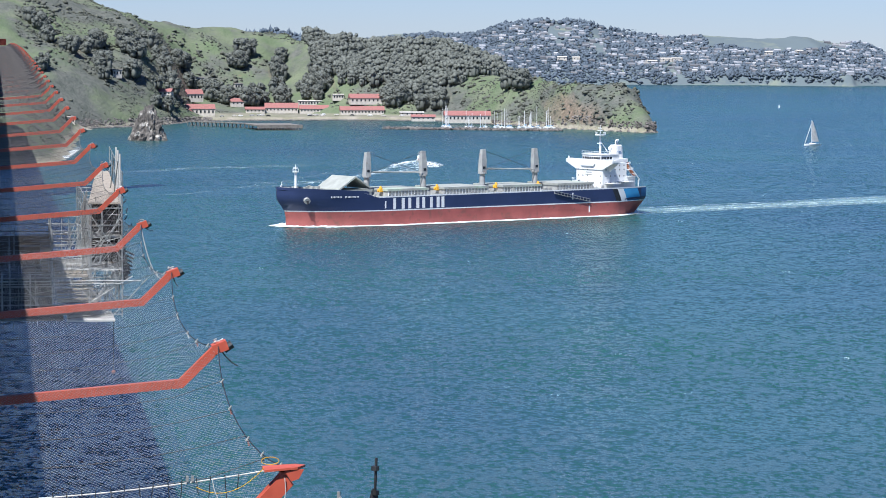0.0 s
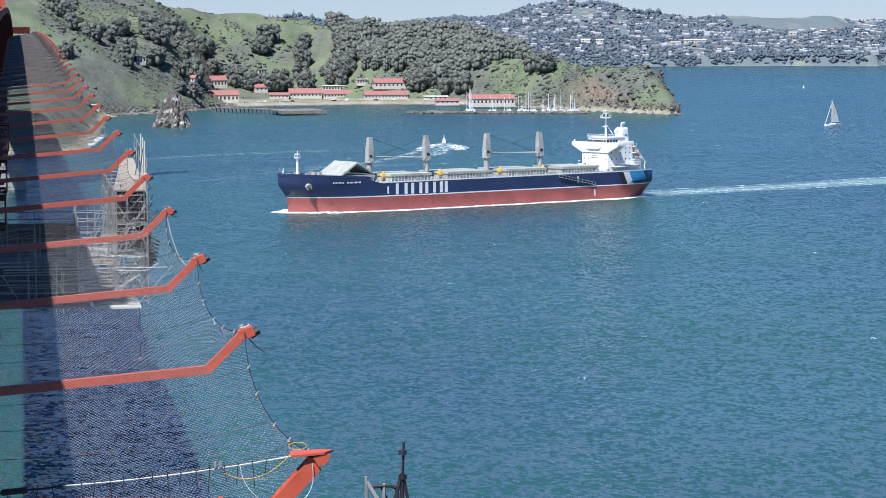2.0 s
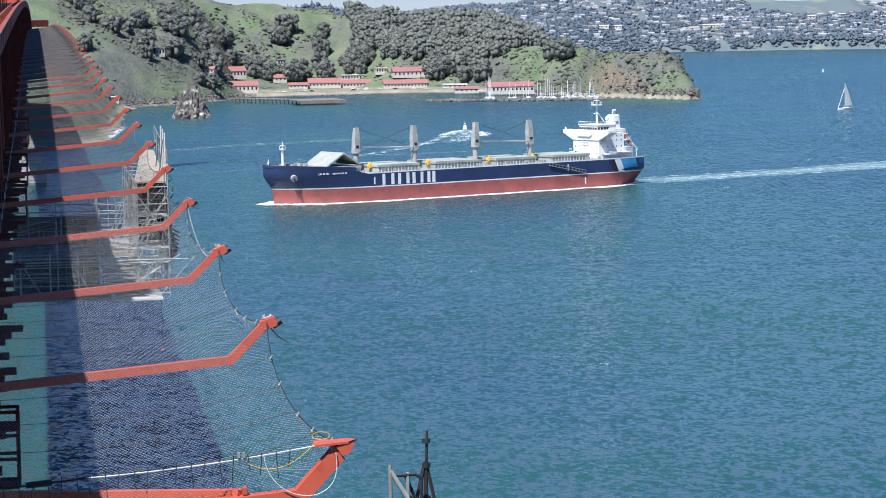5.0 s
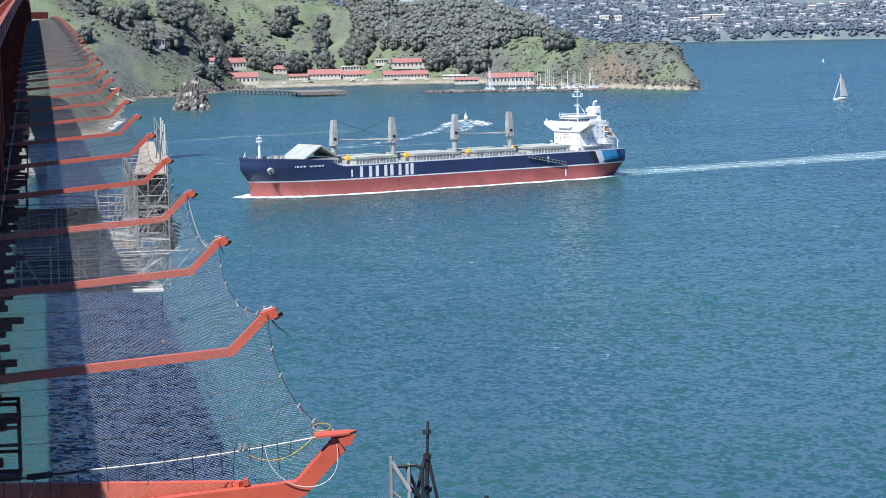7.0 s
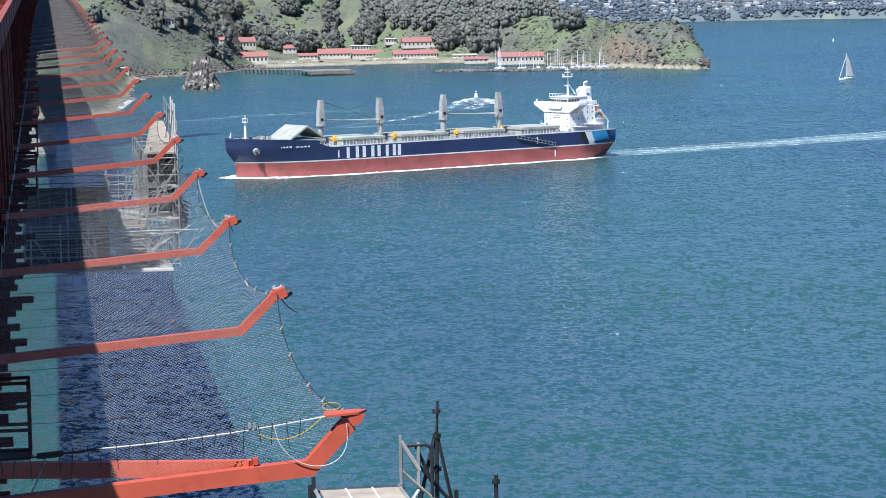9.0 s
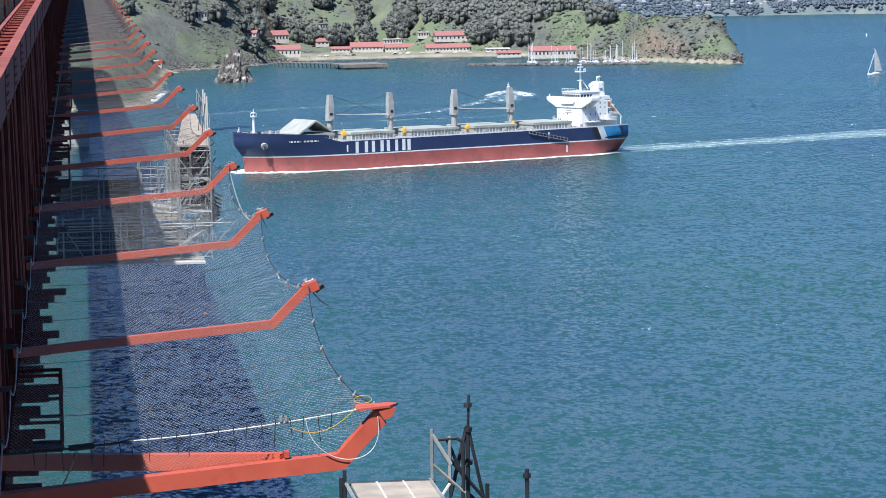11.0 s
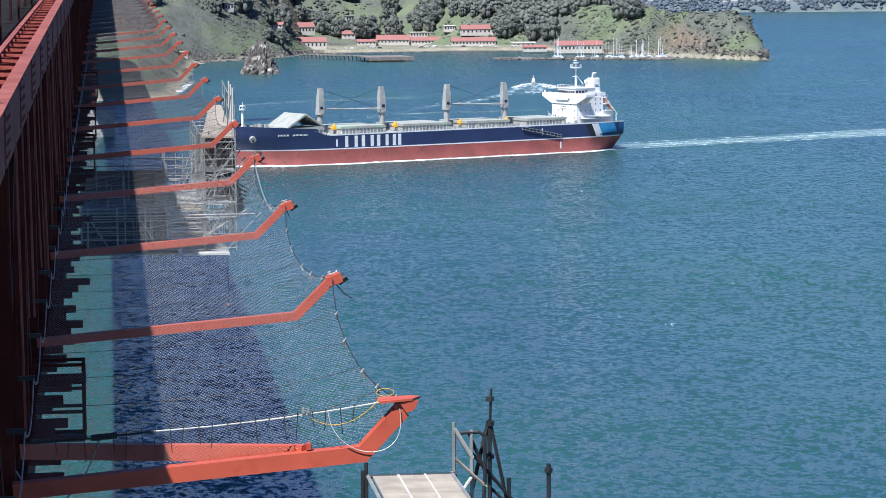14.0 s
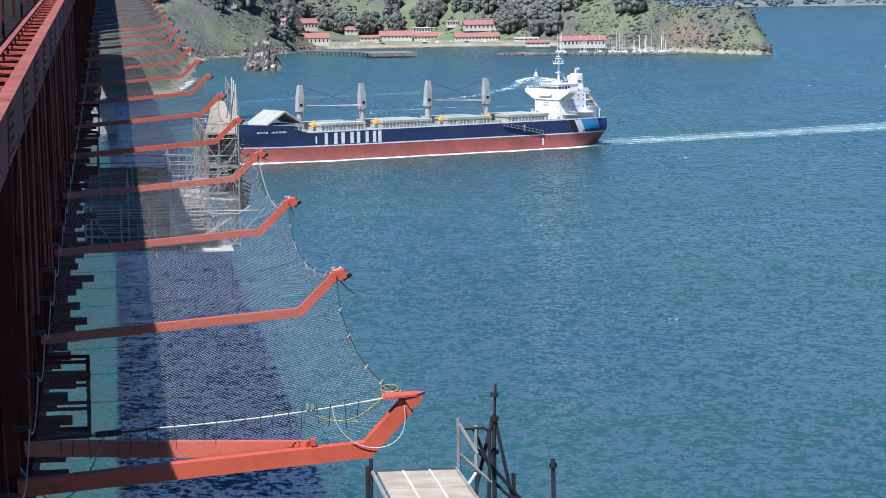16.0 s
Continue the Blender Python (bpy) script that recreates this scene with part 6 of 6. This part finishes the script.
def hung_scaffold():
    t = empty("hung_scaffold")

    def pole(t, name, a, b, r=0.03, mat="galv"):
        bm = bmesh.new()
        tube(bm, a, b, r * 0.66, 6)
        return part(name, bm, mat, t)

    rg = random.Random(52)
    ys = [90.0, 92.5, 95.0, 97.5, 100.0, 102.5, 105.0]
    xs = [-0.9, 0.5, 1.85, 3.1, 4.1]
    for y in ys:
        for x in xs:
            top = 67.7 if x > 2 else 66.9 if x > 1 else 66.2
            if x < 3 and y > 95.5:
                continue
            pole(t, "standard", (x, y, 64.0 if y < 98 else 65.0), (x, y, top), 0.032)
    for y in ys:
        for z in (64.1, 65.1, 65.6, 66.2, 67.0, 67.55):
            x0 = 3.05 if z > 66.3 or y > 95.5 else 1.85 if z > 65.4 else -0.9
            if y > 98 and z < 65:
                continue
            pole(t, "ledger", (x0, y, z), (4.1, y, z), 0.028)
    for x in xs:
        for z in (64.15, 65.15, 66.25, 67.1, 67.6):
            if z > 66.5 and x < 2:
                continue
            pole(t, "ledger", (x, 90, z), (x, (105 if z > 65 else 97.5) if x > 3 else 95, z), 0.028)
    for i, y in enumerate(ys[:-1]):
        for x in (3.1, 4.1):
            pole(t, "brace", (x, y, 64.2 if i % 2 else 66.4), (x, y + 2.5, 66.4 if i % 2 else 64.2), 0.026)
        pole(t, "brace", (3.1, y, 65.2), (4.1, y, 67.5), 0.026)
        if y < 94:
            pole(t, "brace", (1.9, y, 65.2), (3.1, y, 67.0), 0.026)
    for a, b in (((2.35, 90, 64.05), (4.45, 90, 65.35)), ((3.75, 90, 64.0), (4.9, 90, 65.25)), ((3.8, 90, 64.0), (2.9, 90, 65.2)), ((3.75, 90, 64.0), (2.4, 90, 65.2)), ((3.1, 90, 65.9), (4.1, 90, 67.3)), ((4.1, 90, 65.9), (3.1, 90, 67.3))):
        pole(t, "brace", a, b, 0.03)
    pole(t, "ledger", (-0.9, 89.9, 65.2), (4.7, 89.9, 65.2), 0.04)
    # top walkway in plates, with its guard rail
    for i in range(9):
        bm = bmesh.new()
        y = 91 + i * 2.45
        box(bm, 3.05, 4.1, y + 0.02, y + 2.43, 67.62, 67.68)
        # the walkway swings outward and narrows
        for v in bm.verts:
            v.co.x += (v.co.y - 91) / 22 * (1.05 if v.co.x < 3.5 else 0.5)
        part("deck_plate", bm, "ply", t)
    for y in (113.0,):
        for x in (4.15, 4.6):
            pole(t, "standard", (x, y, 65.5), (x, y, 67.7), 0.032)
    for i in range(9):
        y = 91 + i * 1.3
        pole(t, "standard", (2.85 + (y - 91) * 0.048, y, 64.6), (2.85 + (y - 91) * 0.048, y, 67.6), 0.024)
    bm = bmesh.new()
    box(bm, 3.1, 4.08, 92.6, 92.62, 65.4, 67.55)
    part("debris_netting", bm, "asphalt", t, "dark debris netting inside the scaffold")
    for z in (68.15, 68.65):
        pole(t, "guard_rail", (4.15, 91, z), (4.65, 113, z), 0.02)
    for y in (91.0, 94.0, 97.0, 100.0, 104.0, 108.0, 112.5):
        pole(t, "guard_post", (4.15 + (y - 91) / 44, y, 66.0), (4.15 + (y - 91) / 44, y, 69.15 if 93 < y < 101 else 68.7), 0.045 if 93 < y < 101 else 0.03, "whiteboard" if 93 < y < 101 else "galv")
    for y in (94.0, 97.0):
        pole(t, "brace", (4.15, y, 68.9), (4.15, y + 3.0, 67.7), 0.03)
    for x, y in ((4.2, 90.6),):
        for q in range(6):
            pole(t, "clamp", (x + rg.uniform(-0.1, 0.15), y + rg.uniform(-0.3, 0.3), 66.4 + 0.25 * q), (x + 0.25 * rg.random(), y, 66.5 + 0.25 * q), 0.03, "black")
    # inner platforms, in a dark timber tone for the shade under the bridge
    for i in range(6):
        bm = bmesh.new()
        y = 90.2 + i * 0.8
        box(bm, -0.95, 1.8, y, y + 0.76, 65.24, 65.3)
        part("platform", bm, "timber", t)
    for i in range(7):
        bm = bmesh.new()
        x = 1.95 + (i % 2) * 0.02
        y = 90.3 + i * 0.75
        box(bm, x, 3.0, y, y + 0.3, 65.3 + 0.02 * i, 65.36 + 0.02 * i)
        part("board", bm, "ply", t)
    for i in range(5):
        bm = bmesh.new()
        y = 88.9 + i * 0.62
        box(bm, 2.32, 3.82, y, y + 0.5, 63.98, 64.04)
        part("board", bm, "whiteboard", t, "white plank at the scaffold foot")
    for i in range(3):
        bm = bmesh.new()
        box(bm, -0.9, 2.2, 89.4 + i * 1.3, 90.6 + i * 1.3, 63.98, 64.03)
        part("platform", bm, "timber", t)
    bm = bmesh.new()
    box(bm, -0.9, 1.85, 94.9, 95.0, 65.3, 66.2)
    part("toe_screen", bm, "timber", t)
    for i in range(3):
        bm = bmesh.new()
        box(bm, 1.55, 1.85, 93.4 - i * 0.4, 93.75 - i * 0.4, 65.3, 66.3 - 0.25 * i)
        part("sheathing", bm, "ply", t, "pale timber sheathing")
    pole(t, "guard_post", (1.85, 92.5, 65.2), (1.85, 92.5, 67.1), 0.035, "galv")
    for z in (66.3, 66.55, 66.9):
        pole(t, "guard_rail", (1.2 if z < 66.8 else 1.3, 92.5, z), (3.1, 92.5, z), 0.022, "galv")
    # outer sheeting seen edge on
    for i in range(8):
        bm = bmesh.new()
        box(bm, 4.16, 4.30 + 0.08 * (i % 2), 90.2 + i * 0.7, 90.5 + i * 0.7, 65.2 + 0.12 * i, 65.5 + 0.12 * i)
        part("fender_block", bm, "black", t)
    for i in range(44):
        x, y = rg.uniform(2.0, 4.1), rg.uniform(90, 97)
        z = rg.uniform(64.2, 67.2)
        if i % 2:
            pole(t, "ledger", (x - 0.7, y, z), (x + 0.5, y, z + rg.choice((0, 0, 0.3))), 0.022)
        else:
            pole(t, "standard", (x, y, z - 0.8), (x, y, z + 0.4), 0.022)
    for i in range(60):
        x, y = rg.uniform(-0.9, 2.0), rg.uniform(90, 94.8)
        z = rg.uniform(64.2, 66.4)
        if i % 3:
            pole(t, "ledger", (max(-0.9, x - 0.9), y, z), (x + 0.6, y, z + rg.choice((0, 0, 0.25))), 0.02)
        else:
            pole(t, "standard", (x, y, z - 0.9), (x, y, z + 0.5), 0.02)
    for i in range(10):
        y = 90.1 + i * 0.5
        pole(t, "joist", (2.0, y, 65.55), (4.1, y, 65.55), 0.03)
        pole(t, "joist", (3.1, y, 66.6), (4.1, y, 66.6), 0.025)
    for i in range(7):
        y = 90.0 + i * 0.45
        pole(t, "standard", (3.05, y, 64.1), (3.05, y, 67.6), 0.022)
        pole(t, "brace", (3.1, y, 64.3), (4.05, y, 65.4), 0.02)
    for i in range(6):
        bm = bmesh.new()
        box(bm, 4.12, 4.135, 90.2 + i * 2.45, 92.5 + i * 2.45, 65.3, 67.5)
        part("debris_netting", bm, "asphalt", t, "dark debris netting on the scaffold side")
    for i in range(70):
        x, y = rg.uniform(3.1, 4.1), rg.uniform(90, 92.2)
        z = rg.uniform(64.3, 67.4)
        k = i % 3
        a, b = ((x - 0.35, y, z), (x + 0.35, y, z)) if k == 0 else ((x, y, z - 0.45), (x, y, z + 0.45)) if k == 1 else ((x - 0.4, y, z - 0.4), (x + 0.3, y, z + 0.4))
        pole(t, ("ledger", "standard", "brace")[k], a, b, 0.018, "galv" if i % 4 else "black")
    for i in range(14):
        u = i / 13
        pole(t, "stair_tread", (3.2 + 0.8 * u, 90.6, 64.4 + 1.2 * u), (3.2 + 0.8 * u, 91.2, 64.4 + 1.2 * u), 0.03, "concrete")
    # shaded lower gallery by the truss: sheeting behind a grid of tubes
    bm = bmesh.new()
    box(bm, -0.95, 1.9, 91.4, 91.44, 64.1, 65.15)
    part("debris_netting", bm, "black", t, "dark sheeting behind the lower gallery")
    # brown boards, coloured darker for the shade beside the truss
    for i in range(4):
        bm = bmesh.new()
        box(bm, -0.95, 1.85, 94.75, 94.88, 65.34 + i * 0.26, 65.56 + i * 0.26)
        part("platform", bm, "bark", t, "stacked brown boards darkened for shade")
    for z in (64.15, 64.42, 64.7, 65.02, 65.3, 65.42):
        pole(t, "ledger", (-0.95, 90.0, z), (2.4, 90.0, z), 0.034)
    for x in (-0.7, 0.25, 1.15, 1.85):
        pole(t, "standard", (x, 90.0, 64.0), (x, 90.0, 65.5), 0.04)
    for x in (-0.7, 0.9):
        pole(t, "brace", (x, 89.95, 65.2), (x + 0.7, 89.95, 64.1), 0.034)
    for z in (66.5, 66.75):
        pole(t, "ledger", (-0.9, 94.6, z), (3.1, 94.6, z), 0.03)
    for i in range(5):
        pole(t, "brace", (2.0 + 0.2 * i, 91, 65.4), (2.7 + 0.1 * i, 91, 67.2), 0.024)
    for i in range(9):
        bm = bmesh.new()
        box(bm, 2.05, 3.3, 89.6 + i * 0.5, 89.95 + i * 0.5, 64.3 + i * 0.06, 64.34 + i * 0.06)
        part("board", bm, "ply", t)
    for i in range(8):
        u = i / 7
        pole(t, "fender_bracket", (4.12, 90.3 + u * 3, 66.2 - u * 1.1), (4.5, 90.3 + u * 3, 66.0 - u * 1.1), 0.05, "black")
    # hangers up to the truss
    for y in (90.0, 97.5, 105.0):
        pole(t, "hanger", (-0.9, y, 66.0), (-1.02, y, 69.3), 0.02, "dark_orange")
        pole(t, "hanger", (-0.9, y, 65.1), (-1.0, y, 65.1), 0.02, "dark_orange")
    # set out at about half size above; true size below the nets
    grow = Matrix.Translation((0, 0, 73)) @ Matrix.Scale(1.9, 4) @ Matrix.Translation((0, 0, -73))
    for piece in t.children:
        piece.data.transform(grow)
    tagged(t, "large grey tube scaffold hung beside the bridge truss", "scaffold")


hung_scaffold()
t = empty("float_line")
bm = bmesh.new()
tube(bm, (3.8, 89.8, 64.0), (3.8, 89.8, 62.3), 0.012, 4)
part("line", bm, "black", t)
bm = bmesh.new()
bmesh.ops.create_icosphere(bm, subdivisions=2, radius=0.07, matrix=Matrix.Translation((3.8, 89.8, 62.25)))
part("float", bm, "red_roof", t)
for piece in t.children:
    piece.data.transform(Matrix.Translation((0, 0, 73)) @ Matrix.Scale(1.9, 4) @ Matrix.Translation((0, 0, -73)))
tagged(t, "small red float hanging on a thin line", "float")


# ---- work platform by the tower ----
def work_platform():
    t = empty("work_platform")
    z = 66.40
    for j in range(3):
        for i in range(3):
            bm = bmesh.new()
            x0 = 3.36 + i * 0.352
            y1 = 35.82 - j * 1.22
            box(bm, x0 + 0.012, x0 + 0.34, y1 - 1.2, y1, z - 0.03, z)
            part("deck_board", bm, "ply", t)
    for i in range(2):
        bm = bmesh.new()
        x0 = 3.36 + (i + 1) * 0.352
        box(bm, x0 - 0.014, x0 + 0.014, 32.2, 35.84, z - 0.02, z + 0.012)
        part("deck_strip", bm, "whiteboard", t)
    for x in (3.32, 4.44):
        pole(t, "side_tube", (x, 32.0, z - 0.02), (x, 36.0, z - 0.02), 0.027)
    pole(t, "end_tube", (3.3, 35.9, z - 0.02), (4.5, 35.9, z - 0.02), 0.027, "black")
    pole(t, "standard", (3.30, 35.95, 58), (3.30, 35.95, 66.56), 0.026, "black")
    pole(t, "standard", (3.22, 35.6, 58), (3.22, 35.6, 66.52), 0.026, "black")
    # grey guard frame
    pole(t, "guard_post", (4.50, 36.2, 58), (4.50, 36.2, 67.02), 0.025)
    pole(t, "guard_post", (4.75, 36.3, 58), (4.75, 36.3, 66.9), 0.025)
    pole(t, "guard_brace", (4.50, 36.2, 66.95), (4.76, 36.3, 66.52), 0.03, "whiteboard")
    pole(t, "guard_brace", (4.50, 36.2, 66.55), (4.95, 36.3, 66.12), 0.022, "ply")
    pole(t, "guard_brace", (4.6, 36.1, 66.12), (4.76, 36.3, 66.28), 0.022, "whiteboard")
    # black davit frame
    pole(t, "davit_mast", (5.02, 36.5, 58), (5.02, 36.5, 67.0), 0.03, "black")
    pole(t, "davit_mast", (5.03, 36.5, 67.0), (5.045, 36.5, 67.42), 0.02, "black")
    for zz in (67.28, 66.95, 66.5):
        bm = bmesh.new()
        tube(bm, (5.03, 36.5, zz - 0.03), (5.03, 36.5, zz + 0.03), 0.055, 8)
        part("collar", bm, "black", t)
    pole(t, "davit_leg", (5.0, 36.5, 66.95), (4.70, 36.4, 65.8), 0.026, "black")
    pole(t, "davit_leg", (5.04, 36.5, 66.92), (5.27, 36.5, 65.8), 0.026, "black")
    pole(t, "davit_strut", (4.72, 36.35, 66.62), (5.45, 36.5, 65.75), 0.026, "black")
    pole(t, "davit_strut", (4.72, 36.35, 66.85), (4.95, 36.4, 66.3), 0.024, "black")
    bm = bmesh.new()
    pts = [(4.56, 36.3, 66.86), (4.84, 36.3, 66.87), (4.90, 36.3, 66.84), (4.93, 36.3, 66.78), (4.93, 36.3, 66.3), (4.91, 36.3, 65.9)]
    chain(bm, pts, 0.026, 8)
    part("hoop", bm, "black", t)
    pole(t, "standard", (5.28, 36.5, 58), (5.28, 36.5, 66.2), 0.028, "black")
    pole(t, "davit_strut", (5.0, 36.5, 66.1), (5.3, 36.5, 65.8), 0.024, "black")
    pole(t, "standard", (5.84, 36.6, 58), (5.84, 36.6, 66.36), 0.03, "black")
    bm = bmesh.new()
    tube(bm, (5.84, 36.6, 66.24), (5.84, 36.6, 66.30), 0.055, 8)
    part("collar", bm, "black", t)
    for zz in (60, 63.8):
        pole(t, "ledger", (-1.6, 36.0, zz), (5.9, 36.0, zz), 0.03, "black")
        pole(t, "ledger", (-1.6, 33.0, zz), (5.9, 33.0, zz), 0.03, "black")
    for x in (3.30, 4.5):
        pole(t, "standard", (x, 32.5, 58), (x, 32.5, z - 0.03), 0.026, "black")
    tagged(t, "plywood scaffold platform with grey guard frame and black tubes", "scaffold platform")


work_platform()


def motions():
    walk(SHIP, [(t, pose(x, y, 0, 0, 0, a)) for t, x, y, a in SHIP_POSE])
    walk(BOW_WAVE, [(t, pose(x, y, 0, 0, 0, a)) for t, x, y, a in SHIP_POSE])

    walk(WAKE, [(t, pose(x, y, 0, 0, 0, a)) for t, x, y, a in SHIP_POSE])
    for thing in (FIRE_BOAT, BOAT_WASH):
        walk(thing, [(0.0, pose(256.5, 1671, 0, 0, 0, 79)), (4.0, pose(262.0, 1700, 0, 0, 0, 80)), (9.0, pose(269.5, 1742, 0, 0, 0, 81)), (16.0, pose(279.5, 1812, 0, 0, 0, 82))])
    for thing in (SAIL_BOAT, SAIL_WASH):
        walk(thing, [(0.0, pose(577, 1909, 0, 0, 0, 184)), (11.5, pose(553, 1892, 0, 0, 0, 184)), (16.0, pose(543.5, 1885, 0, 0, 0, 184))])


motions()
